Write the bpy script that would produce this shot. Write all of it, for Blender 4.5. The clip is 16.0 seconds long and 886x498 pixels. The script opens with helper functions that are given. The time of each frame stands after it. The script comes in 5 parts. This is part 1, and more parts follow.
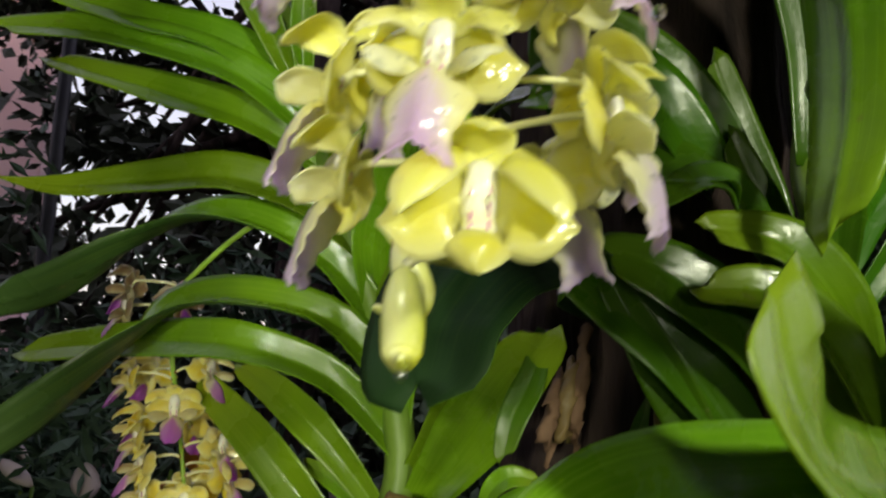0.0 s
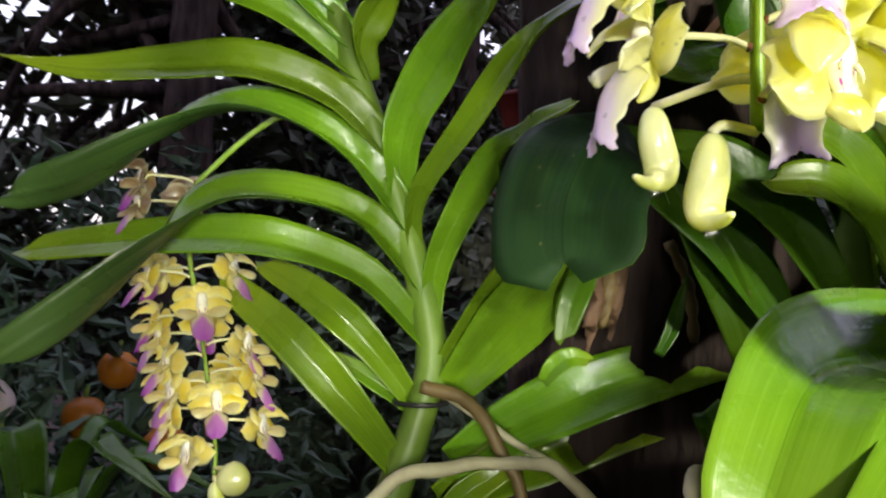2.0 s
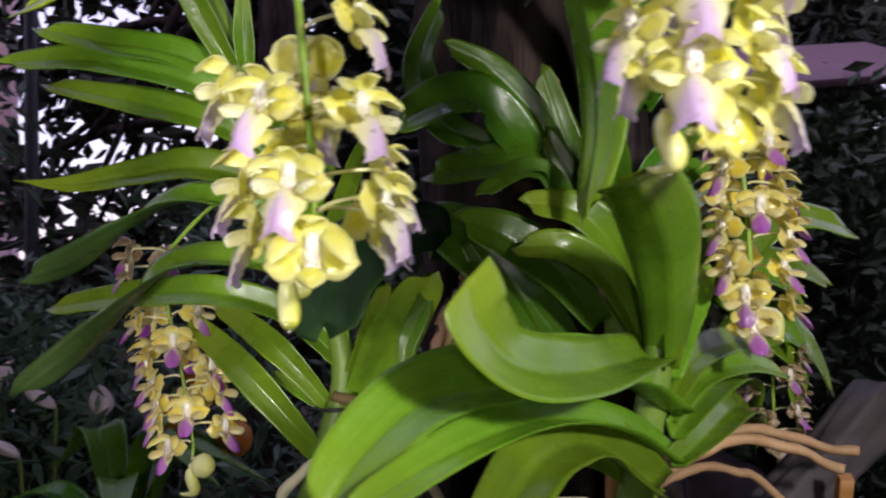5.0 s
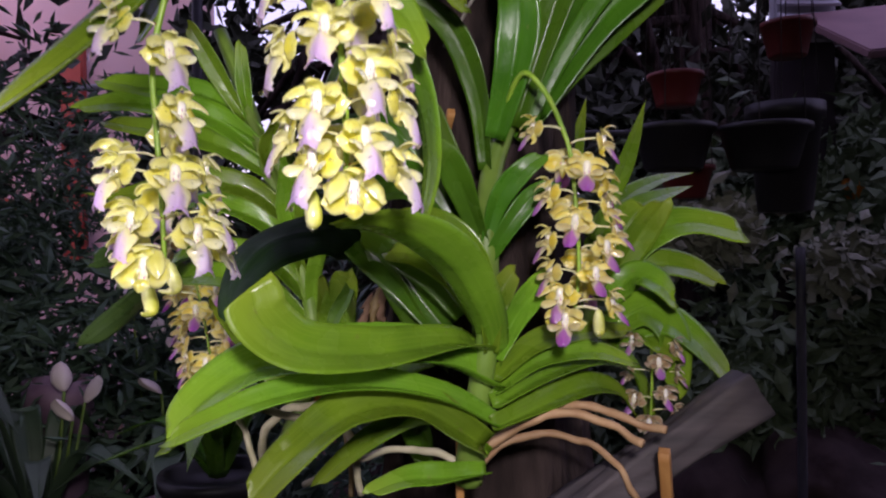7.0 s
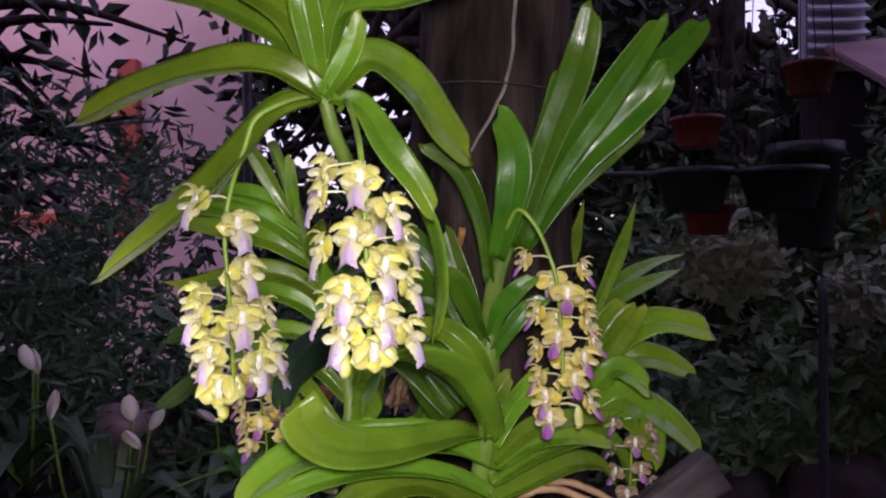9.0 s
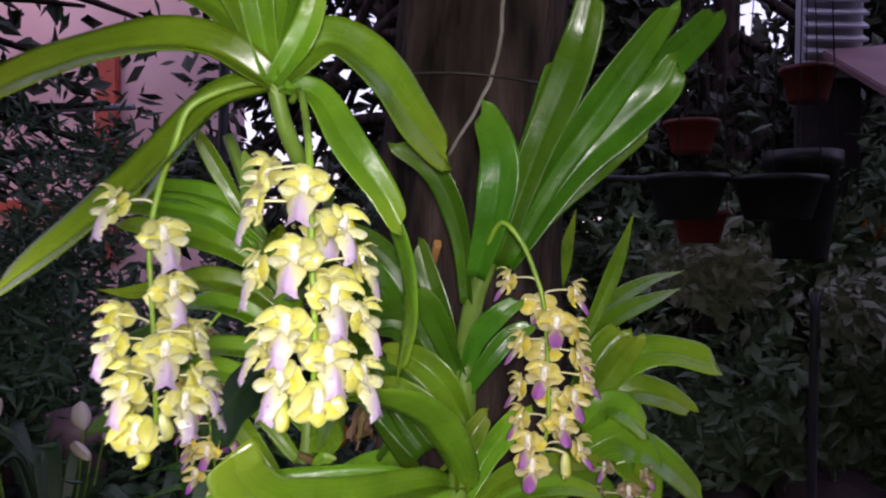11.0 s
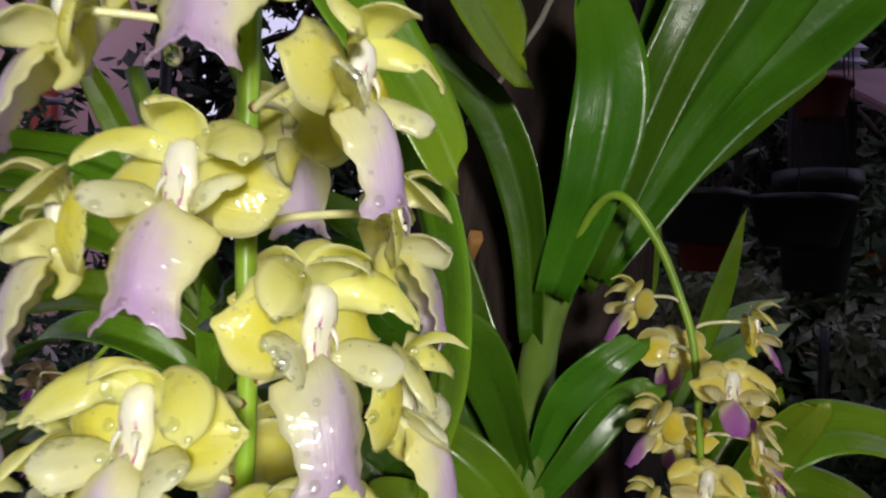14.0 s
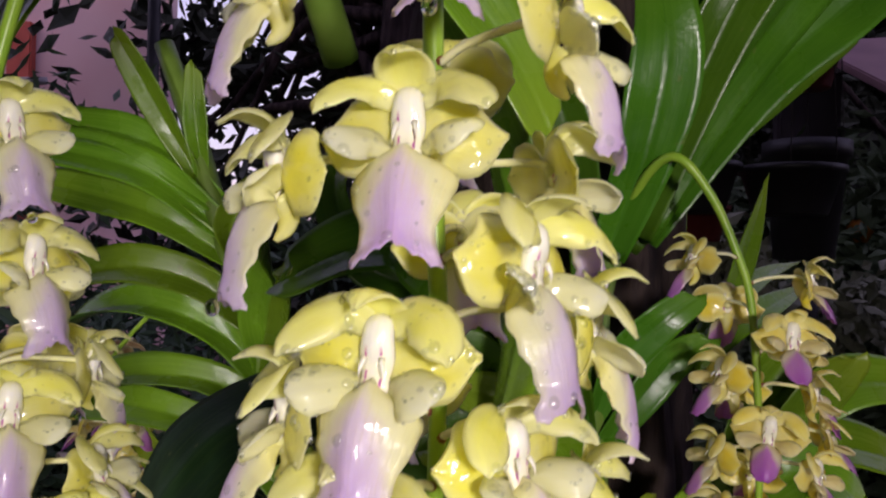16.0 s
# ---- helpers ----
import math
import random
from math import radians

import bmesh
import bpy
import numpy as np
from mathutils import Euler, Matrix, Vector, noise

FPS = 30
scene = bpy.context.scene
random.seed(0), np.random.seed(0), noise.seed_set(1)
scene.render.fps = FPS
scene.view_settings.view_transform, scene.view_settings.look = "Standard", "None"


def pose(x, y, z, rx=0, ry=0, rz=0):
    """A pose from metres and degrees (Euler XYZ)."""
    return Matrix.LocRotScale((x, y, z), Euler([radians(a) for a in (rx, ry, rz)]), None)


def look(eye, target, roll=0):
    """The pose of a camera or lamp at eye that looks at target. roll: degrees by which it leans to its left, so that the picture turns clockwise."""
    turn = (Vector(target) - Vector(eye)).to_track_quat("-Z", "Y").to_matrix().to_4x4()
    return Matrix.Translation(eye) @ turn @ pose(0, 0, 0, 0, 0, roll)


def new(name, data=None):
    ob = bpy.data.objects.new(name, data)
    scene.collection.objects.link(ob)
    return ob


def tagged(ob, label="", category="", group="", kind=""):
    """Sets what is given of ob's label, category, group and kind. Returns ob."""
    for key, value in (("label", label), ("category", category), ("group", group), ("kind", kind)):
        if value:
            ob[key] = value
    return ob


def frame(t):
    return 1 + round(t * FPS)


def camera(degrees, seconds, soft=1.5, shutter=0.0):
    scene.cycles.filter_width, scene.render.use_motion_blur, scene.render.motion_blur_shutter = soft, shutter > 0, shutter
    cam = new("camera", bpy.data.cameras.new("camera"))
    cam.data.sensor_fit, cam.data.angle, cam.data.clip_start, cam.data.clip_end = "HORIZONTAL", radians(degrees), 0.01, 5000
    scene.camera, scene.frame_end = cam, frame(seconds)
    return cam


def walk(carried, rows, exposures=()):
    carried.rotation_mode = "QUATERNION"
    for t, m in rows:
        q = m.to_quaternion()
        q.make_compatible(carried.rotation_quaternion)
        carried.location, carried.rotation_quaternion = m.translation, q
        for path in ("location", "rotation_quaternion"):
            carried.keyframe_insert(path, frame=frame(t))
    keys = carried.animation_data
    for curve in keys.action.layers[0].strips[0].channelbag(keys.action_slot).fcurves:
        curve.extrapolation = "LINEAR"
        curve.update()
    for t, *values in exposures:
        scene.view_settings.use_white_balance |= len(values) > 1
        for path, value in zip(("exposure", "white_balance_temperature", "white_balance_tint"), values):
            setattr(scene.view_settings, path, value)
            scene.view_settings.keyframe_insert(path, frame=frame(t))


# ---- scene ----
cam = camera(61.4, 16.0, soft=2.1, shutter=0.6)
PATH = [
    (0, (-0.181, 0.336, -0.023), (0.108, 2.286, 0.314), 1.9),
    (0.5, (-0.217, 0.339, -0.038), (0.197, 2.272, 0.265), 1.3),
    (1, (-0.252, 0.352, -0.035), (0.288, 2.264, 0.196), 2.3),
    (1.5, (-0.268, 0.357, -0.035), (0.303, 2.265, 0.135), 1.3),
    (2, (-0.277, 0.352, -0.038), (0.367, 2.242, 0.086), 1.0),
    (2.5, (-0.307, 0.352, -0.035), (0.46, 2.197, 0.044), 1.9),
    (3, (-0.318, 0.329, -0.02), (0.472, 2.164, 0.067), 1.8),
    (3.5, (-0.313, 0.281, 0.0), (0.392, 2.148, 0.124), 0.3),
    (4, (-0.286, 0.246, -0.002), (0.315, 2.146, 0.159), -2.0),
    (4.5, (-0.223, 0.207, -0.004), (0.284, 2.139, 0.107), -2.2),
    (5, (-0.154, 0.178, -0.004), (0.18, 2.148, 0.082), -1.6),
    (7.5, (0.072, -0.014, 0.042), (-0.113, 1.977, 0.03), -0.6),
    (8, (0.073, -0.063, 0.073), (-0.038, 1.934, 0.07), -0.3),
    (8.5, (0.085, -0.081, 0.094), (-0.095, 1.911, 0.063), -0.6),
    (9, (0.1, -0.092, 0.119), (-0.174, 1.889, 0.114), -0.5),
    (11.5, (0.096, 0.085, 0.136), (-0.119, 2.073, 0.114), 1.5),
    (12, (0.067, 0.178, 0.127), (-0.138, 2.167, 0.064), 1.9),
    (12.5, (0.038, 0.227, 0.124), (-0.198, 2.213, 0.081), 2.3),
    (13, (0.028, 0.254, 0.118), (-0.189, 2.242, 0.118), 2),
    (13.5, (0.014, 0.266, 0.117), (-0.154, 2.259, 0.172), 1.7),
    (14, (0.018, 0.285, 0.116), (-0.091, 2.281, 0.179), 2.6),
    (14.5, (0.003, 0.297, 0.111), (-0.09, 2.293, 0.193), 2.6),
    (15, (-0.006, 0.285, 0.112), (-0.054, 2.284, 0.148), 2.1),
    (15.5, (-0.013, 0.273, 0.114), (-0.066, 2.273, 0.123), 1.7),
    (16, (-0.019, 0.274, 0.108), (-0.075, 2.273, 0.112), 1.6),
]
walk(cam, [(t, look(eye, aim, roll)) for t, eye, aim, roll in PATH], exposures=[(0.0, 0.28, 7800, -10), (1.0, 0.80, 7600, -9), (2.0, 1.05, 7200, -2), (3.0, 0.88, 6800, 4), (4.0, 0.66, 6600, 9), (5.2, 0.45, 6500, 17), (7.3, 0.36, 6300, 27), (9.2, 0.28, 6300, 28), (11.3, 0.42, 6500, 12), (12.2, 0.16, 7300, 0), (13.0, -0.10, 7000, 3), (14.5, -0.05, 6800, 9), (16.0, -0.07, 6700, 20)])

# ---- light: dusk sky beyond the garden, fixed stand-ins for a carried torch on the orchids ----
world = bpy.data.worlds.new("dusk")
world.use_nodes = True
scene.world = world
wn = world.node_tree
sky = wn.nodes.new("ShaderNodeTexSky")
sky.sky_type = "NISHITA"
sky.sun_disc = False
sky.sun_elevation = radians(3)
sky.sun_rotation = radians(190)
tint = wn.nodes.new("ShaderNodeMix")
tint.data_type = "RGBA"
tint.inputs[0].default_value = 0.8
tint.inputs[7].default_value = (1.0, 0.86, 1.5, 1)
wn.links.new(sky.outputs[0], tint.inputs[6])
back = wn.nodes["Background"]
wn.links.new(tint.outputs[2], back.inputs[0])
back.inputs[1].default_value = 0.66


def torch(place, aim, watts, size, cone, soft):
    data = bpy.data.lights.new("torch", "SPOT")
    data.energy, data.shadow_soft_size, data.spot_size, data.spot_blend = watts, size, radians(cone), soft
    data.color = (1.0, 0.97, 0.92)
    ob = new("torch", data)
    ob.matrix_world = look(place, aim)
    return tagged(ob, "fixed white spot lamp standing in for the carried torch", "torch", kind="structure")


# four fixed spots replace the single light that moves with the camera
torch((-0.30, 0.13, 0.0), (-0.315, 0.80, 0.03), 5.5, 0.014, 60, 0.8)
# added low beam to brighten the fan plant's right-hand leaves
torch((-0.33, 0.20, -0.14), (-0.15, 0.78, -0.035), 3.2, 0.012, 33, 0.8)
# added beam to brighten the broad leaves low on the trunk
torch((-0.14, 0.09, -0.01), (0.06, 0.58, -0.03), 0.95, 0.014, 60, 0.8)
torch((0.115, -0.085, 0.163), (0.007, 0.561, 0.069), 12.9, 0.035, 80, 0.7)


# ---- materials ----
def nodes_of(name, rough=0.5, spec=0.5):
    m = bpy.data.materials.new(name)
    m.use_nodes = True
    nt = m.node_tree
    b = nt.nodes["Principled BSDF"]
    b.inputs["Roughness"].default_value = rough
    b.inputs["Specular IOR Level"].default_value = spec
    return m, nt, b


def ramp(nt, fac, stops):
    r = nt.nodes.new("ShaderNodeValToRGB")
    while len(r.color_ramp.elements) < len(stops):
        r.color_ramp.elements.new(0.5)
    for e, (p, c) in zip(r.color_ramp.elements, stops):
        e.position, e.color = p, (*c, 1)
    nt.links.new(fac, r.inputs[0])
    return r.outputs[0]


def noise_at(nt, scale, detail=4, vec=None, stretch=None):
    n = nt.nodes.new("ShaderNodeTexNoise")
    n.inputs["Scale"].default_value, n.inputs["Detail"].default_value = scale, detail
    if vec is None:
        tc = nt.nodes.new("ShaderNodeTexCoord")
        vec = tc.outputs["Object"]
    if stretch:
        mp = nt.nodes.new("ShaderNodeMapping")
        mp.inputs["Scale"].default_value = stretch
        nt.links.new(vec, mp.inputs[0])
        vec = mp.outputs[0]
    nt.links.new(vec, n.inputs["Vector"])
    return n.outputs["Fac"]


def blend(nt, a, b, fac, mode="MIX"):
    x = nt.nodes.new("ShaderNodeMix")
    x.data_type, x.blend_type = "RGBA", mode
    for sock, val in ((x.inputs[0], fac), (x.inputs[6], a), (x.inputs[7], b)):
        if isinstance(val, (int, float)):
            sock.default_value = val
        elif isinstance(val, tuple):
            sock.default_value = (*val, 1)
        else:
            nt.links.new(val, sock)
    return x.outputs[2]


def calc(nt, op, a, b=0.0, c=0.0):
    x = nt.nodes.new("ShaderNodeMath")
    x.operation = op
    for sock, val in zip(x.inputs, (a, b, c)):
        if isinstance(val, (int, float)):
            sock.default_value = val
        else:
            nt.links.new(val, sock)
    return x.outputs[0]


def bump(nt, b, height, strength, dist=0.001):
    x = nt.nodes.new("ShaderNodeBump")
    x.inputs["Strength"].default_value, x.inputs["Distance"].default_value = strength, dist
    nt.links.new(height, x.inputs["Height"])
    nt.links.new(x.outputs[0], b.inputs["Normal"])


def uv_of(nt):
    u = nt.nodes.new("ShaderNodeUVMap")
    s = nt.nodes.new("ShaderNodeSeparateXYZ")
    nt.links.new(u.outputs[0], s.inputs[0])
    return u.outputs[0], s.outputs[0], s.outputs[1]


def leaf_material(name, dark, mid, tipc, rough=0.3, wet_low=0.16, wet_high=0.42, vein=0.16, spec=0.38):
    m, nt, b = nodes_of(name, rough, spec)
    vec, u, v = uv_of(nt)
    rnd = nt.nodes.new("ShaderNodeObjectInfo").outputs["Random"]
    base = blend(nt, dark, mid, ramp(nt, noise_at(nt, 22, 3), [(0.3, (0, 0, 0)), (0.7, (1, 1, 1))]))
    # fine lengthwise veins
    veins = noise_at(nt, 1.0, 3, vec, (46, 2.2, 1))
    base = blend(nt, base, blend(nt, base, (0.40, 0.58, 0.10), vein), ramp(nt, veins, [(0.45, (0, 0, 0)), (0.75, (1, 1, 1))]))
    # yellowing towards the end and a pale midrib
    base = blend(nt, base, tipc, ramp(nt, v, [(0.6, (0, 0, 0)), (1.0, (0.55, 0.55, 0.55))]))
    mid_line = calc(nt, "LESS_THAN", calc(nt, "ABSOLUTE", calc(nt, "SUBTRACT", u, 0.5)), 0.012)
    base = blend(nt, base, dark, calc(nt, "MULTIPLY", mid_line, 0.5))
    spots = ramp(nt, noise_at(nt, 130, 2), [(0.70, (0, 0, 0)), (0.76, (1, 1, 1))])
    base = blend(nt, base, (0.16, 0.15, 0.05), calc(nt, "MULTIPLY", spots, 0.35))
    hs = nt.nodes.new("ShaderNodeHueSaturation")
    nt.links.new(calc(nt, "MULTIPLY_ADD", rnd, 0.45, 0.75), hs.inputs["Value"])
    nt.links.new(calc(nt, "MULTIPLY_ADD", rnd, 0.03, 0.485), hs.inputs["Hue"])
    nt.links.new(base, hs.inputs["Color"])
    nt.links.new(hs.outputs[0], b.inputs["Base Color"])
    wet = ramp(nt, noise_at(nt, 40, 3), [(0.35, (wet_low,) * 3), (0.7, (wet_high,) * 3)])
    nt.links.new(wet, b.inputs["Roughness"])
    h = calc(nt, "ADD", calc(nt, "MULTIPLY", veins, 0.4), calc(nt, "ADD", calc(nt, "MULTIPLY", noise_at(nt, 320, 2), 0.9), calc(nt, "MULTIPLY", noise_at(nt, 75, 3), 2.2)))
    bump(nt, b, h, 0.3, 0.0005)
    return m


LEAF = leaf_material("orchid_leaf", (0.080, 0.172, 0.009), (0.138, 0.275, 0.012), (0.25, 0.33, 0.026))
# duller underside green, darkened further for tips that turn away from the light
LEAF_UNDER = leaf_material("orchid_leaf_dimmed_underside", (0.018, 0.048, 0.012), (0.034, 0.080, 0.018), (0.07, 0.12, 0.035), 0.4, 0.24, 0.5)
# shade behind the pale spike, put into one leaf's near-black underside
LEAF_SHADED = leaf_material("orchid_leaf_shaded_underside", (0.004, 0.013, 0.004), (0.009, 0.024, 0.007), (0.016, 0.036, 0.012), 0.5, 0.45, 0.65, 0.02, 0.08)
# deeper green; the trunk plant's weaker torch light is lowered into it too
LEAF_DARK = leaf_material("orchid_leaf_deep_dimmed", (0.032, 0.098, 0.005), (0.056, 0.152, 0.008), (0.11, 0.20, 0.014), 0.4, 0.22, 0.42, 0.06)


def petal_material(name, stops, rough=0.3, through_light=0.5, streak=None, lum=0.97, wedge=0.0, crinkle=0.0):
    m, nt, b = nodes_of(name, rough, 0.5)
    b.inputs["Coat Weight"].default_value = 1.0
    b.inputs["Coat Roughness"].default_value = 0.13
    vec, u, v = uv_of(nt)
    if wedge:
        v = calc(nt, "ADD", v, calc(nt, "MULTIPLY", calc(nt, "SUBTRACT", 0.22, calc(nt, "ABSOLUTE", calc(nt, "SUBTRACT", u, 0.5))), wedge))
    col = ramp(nt, calc(nt, "ADD", v, calc(nt, "MULTIPLY", calc(nt, "SUBTRACT", noise_at(nt, 160, 2), 0.5), 0.3)), stops)
    veins = noise_at(nt, 1.0, 3, vec, (30, 3, 1))
    col = blend(nt, col, blend(nt, col, (0.97, 0.96, 0.88), 1.0, "MULTIPLY"), ramp(nt, veins, [(0.5, (0, 0, 0)), (0.75, (1, 1, 1))]))
    if not streak and not wedge:
        rim = ramp(nt, calc(nt, "ABSOLUTE", calc(nt, "SUBTRACT", u, 0.5)), [(0.22, (0, 0, 0)), (0.48, (0.62, 0.62, 0.62))])
        col = blend(nt, col, (0.95, 0.95, 0.62), rim)
        blotch = ramp(nt, noise_at(nt, 210, 3), [(0.52, (0, 0, 0)), (0.72, (0.5, 0.5, 0.5))])
        col = blend(nt, col, (0.94, 0.92, 0.46), blotch)
    if streak:
        place = nt.nodes.new("ShaderNodeSeparateXYZ")
        nt.links.new(nt.nodes.new("ShaderNodeTexCoord").outputs["Object"], place.inputs[0])
        side = calc(nt, "ABSOLUTE", place.outputs[0])
        near = calc(nt, "LESS_THAN", calc(nt, "ABSOLUTE", calc(nt, "SUBTRACT", side, 0.0012)), 0.0002)
        broken = ramp(nt, noise_at(nt, 700, 3), [(0.42, (0, 0, 0)), (0.5, (1, 1, 1))])
        low = ramp(nt, v, [(0.5, (0, 0, 0)), (0.6, (1, 1, 1))])
        col = blend(nt, col, streak, calc(nt, "MULTIPLY", calc(nt, "MULTIPLY", near, broken), low))
    rnd = nt.nodes.new("ShaderNodeObjectInfo").outputs["Random"]
    hs = nt.nodes.new("ShaderNodeHueSaturation")
    nt.links.new(calc(nt, "MULTIPLY_ADD", rnd, 0.16, lum), hs.inputs["Value"])
    nt.links.new(calc(nt, "MULTIPLY_ADD", rnd, 0.22, 0.84), hs.inputs["Saturation"])
    nt.links.new(col, hs.inputs["Color"])
    nt.links.new(hs.outputs[0], b.inputs["Base Color"])
    bump(nt, b, calc(nt, "ADD", calc(nt, "ADD", veins, calc(nt, "MULTIPLY", noise_at(nt, 420, 3), crinkle)), calc(nt, "MULTIPLY", noise_at(nt, 900, 2), 0.4)), 0.3 + 0.1 * crinkle, 0.0004 + 0.00008 * crinkle)
    film = nt.nodes.new("ShaderNodeBump")
    film.inputs["Strength"].default_value, film.inputs["Distance"].default_value = 0.8, 0.0022
    nt.links.new(noise_at(nt, 170, 2), film.inputs["Height"])
    nt.links.new(film.outputs[0], b.inputs["Coat Normal"])
    b.inputs["Subsurface Weight"].default_value = 0.35
    b.inputs["Subsurface Radius"].default_value = (0.6, 0.6, 0.4)
    b.inputs["Subsurface Scale"].default_value = 0.0025
    tr = nt.nodes.new("ShaderNodeBsdfTranslucent")
    nt.links.new(hs.outputs[0], tr.inputs[0])
    mx = nt.nodes.new("ShaderNodeMixShader")
    mx.inputs[0].default_value = through_light
    nt.links.new(b.outputs[0], mx.inputs[1])
    nt.links.new(tr.outputs[0], mx.inputs[2])
    nt.links.new(mx.outputs[0], nt.nodes["Material Output"].inputs[0])
    return m


PALE = petal_material("pale_petal", [(0.0, (0.93, 0.93, 0.42)), (0.4, (0.93, 0.92, 0.25)), (1.0, (0.94, 0.94, 0.50))])
PALE_SEPAL = petal_material("pale_sepal", [(0.0, (0.93, 0.92, 0.38)), (0.5, (0.93, 0.88, 0.13)), (1.0, (0.94, 0.92, 0.34))])
PALE_LOBE = petal_material("pale_lobe", [(0.0, (0.90, 0.89, 0.42)), (0.5, (0.94, 0.93, 0.62)), (1.0, (0.95, 0.95, 0.76))])
PALE_LIP = petal_material("pale_lip", [(0.0, (0.92, 0.89, 0.46)), (0.36, (0.93, 0.91, 0.64)), (0.56, (0.84, 0.72, 0.88)), (1.0, (0.73, 0.54, 0.85))], wedge=1.15, crinkle=1.2)
COLUMN = petal_material("column", [(0.0, (0.82, 0.80, 0.62)), (0.4, (0.95, 0.92, 0.84)), (1.0, (0.94, 0.90, 0.66))], 0.3, 0.15, (0.55, 0.10, 0.38))
GOLD = petal_material("gold_petal", [(0.0, (0.95, 0.90, 0.46)), (0.5, (0.95, 0.85, 0.22)), (1.0, (0.96, 0.90, 0.38))], lum=1.0)
GOLD_SEPAL = petal_material("gold_sepal", [(0.0, (0.95, 0.87, 0.34)), (0.5, (0.95, 0.80, 0.10)), (1.0, (0.95, 0.86, 0.26))], lum=1.0)
GOLD_LOBE = petal_material("gold_lobe", [(0.0, (0.88, 0.76, 0.34)), (1.0, (0.90, 0.82, 0.44))])
GOLD_LIP = petal_material("gold_lip", [(0.0, (0.80, 0.70, 0.36)), (0.3, (0.84, 0.76, 0.60)), (0.46, (0.66, 0.28, 0.70)), (1.0, (0.52, 0.12, 0.62))], wedge=0.8, crinkle=1.0)
FADED = petal_material("faded_petal", [(0.0, (0.54, 0.36, 0.22)), (0.5, (0.66, 0.46, 0.26)), (1.0, (0.58, 0.40, 0.30))], lum=0.82)
BUD = petal_material("green_bud", [(0.0, (0.58, 0.66, 0.14)), (0.6, (0.70, 0.72, 0.08)), (1.0, (0.62, 0.66, 0.12))], 0.28, 0.15)
PEDICEL = petal_material("pedicel", [(0.0, (0.72, 0.74, 0.34)), (1.0, (0.80, 0.76, 0.50))], 0.4, 0.12)


def plain(name, a, c, scale, rough=0.6, bumpy=0.4, dist=0.002, stretch=None, spec=0.4):
    m, nt, b = nodes_of(name, rough, spec)
    n = noise_at(nt, scale, 6, None, stretch)
    big = noise_at(nt, scale * 0.14, 2)
    col = blend(nt, a, c, ramp(nt, n, [(0.3, (0, 0, 0)), (0.7, (1, 1, 1))]))
    col = blend(nt, col, blend(nt, col, (0.6, 0.58, 0.55), 1.0, "MULTIPLY"), ramp(nt, big, [(0.4, (0, 0, 0)), (0.65, (1, 1, 1))]))
    nt.links.new(col, b.inputs["Base Color"])
    if bumpy:
        bump(nt, b, n, bumpy, dist)
    return m


STALK = plain("green_stalk", (0.20, 0.38, 0.03), (0.30, 0.48, 0.05), 120, 0.35, 0.2, 0.0005)
STEM = plain("leafy_stem", (0.13, 0.24, 0.03), (0.20, 0.32, 0.05), 60, 0.45, 0.3, 0.001)
BRACT = plain("dry_bract", (0.16, 0.05, 0.02), (0.25, 0.09, 0.03), 300, 0.7)
ROOT_PALE = plain("pale_root", (0.45, 0.42, 0.26), (0.58, 0.54, 0.38), 90, 0.6, 0.4, 0.001)
ROOT_TAN = plain("tan_root", (0.42, 0.24, 0.12), (0.55, 0.36, 0.20), 90, 0.6, 0.4, 0.001)
ROOT_DARK = plain("dark_root", (0.12, 0.08, 0.03), (0.2, 0.14, 0.06), 90, 0.5, 0.4, 0.001)
BARK = plain("dark_bark", (0.012, 0.009, 0.009), (0.085, 0.060, 0.055), 34, 0.9, 1.0, 0.02, (1, 1, 0.22), 0.12)
BARK_TAN = plain("torn_bark", (0.10, 0.055, 0.03), (0.24, 0.14, 0.09), 70, 0.8, 0.8, 0.004, (1, 1, 0.2))
WEATHERED = plain("weathered_wood", (0.05, 0.045, 0.05), (0.12, 0.10, 0.11), 60, 0.75, 0.7, 0.003, (0.15, 1, 1))
PEG = plain("bamboo_peg", (0.40, 0.18, 0.05), (0.55, 0.28, 0.09), 80, 0.6, 0.3, 0.001, (1, 1, 0.2))
WIRE = plain("iron_wire", (0.03, 0.026, 0.025), (0.07, 0.062, 0.06), 200, 0.4)
TIE = plain("black_tie", (0.012, 0.012, 0.014), (0.02, 0.02, 0.022), 200, 0.4)
SOIL = plain("soil", (0.022, 0.012, 0.010), (0.055, 0.030, 0.022), 14, 0.95, 0.9, 0.03)
LITTER = plain("dead_leaf", (0.12, 0.055, 0.035), (0.2, 0.1, 0.06), 9, 0.85)
BUSH = plain("bush_leaf", (0.10, 0.155, 0.085), (0.165, 0.235, 0.13), 3, 0.55)
PALE_BUSH = plain("pale_shrub_leaf", (0.17, 0.19, 0.13), (0.27, 0.28, 0.20), 5, 0.6)
BUSH_GREY = plain("fern_leaf", (0.050, 0.095, 0.060), (0.09, 0.15, 0.095), 4, 0.6)
POT_LEAF = plain("pot_plant_leaf", (0.034, 0.068, 0.034), (0.07, 0.115, 0.058), 14, 0.45)
TREE_LEAF = plain("tree_leaf", (0.04, 0.05, 0.034), (0.075, 0.09, 0.06), 2, 0.6)
PINK_WALL = plain("pink_plaster", (0.90, 0.60, 0.64), (0.93, 0.68, 0.72), 3, 0.85)
RED_PAINT = plain("red_paint", (0.42, 0.06, 0.04), (0.5, 0.09, 0.06), 8, 0.5)
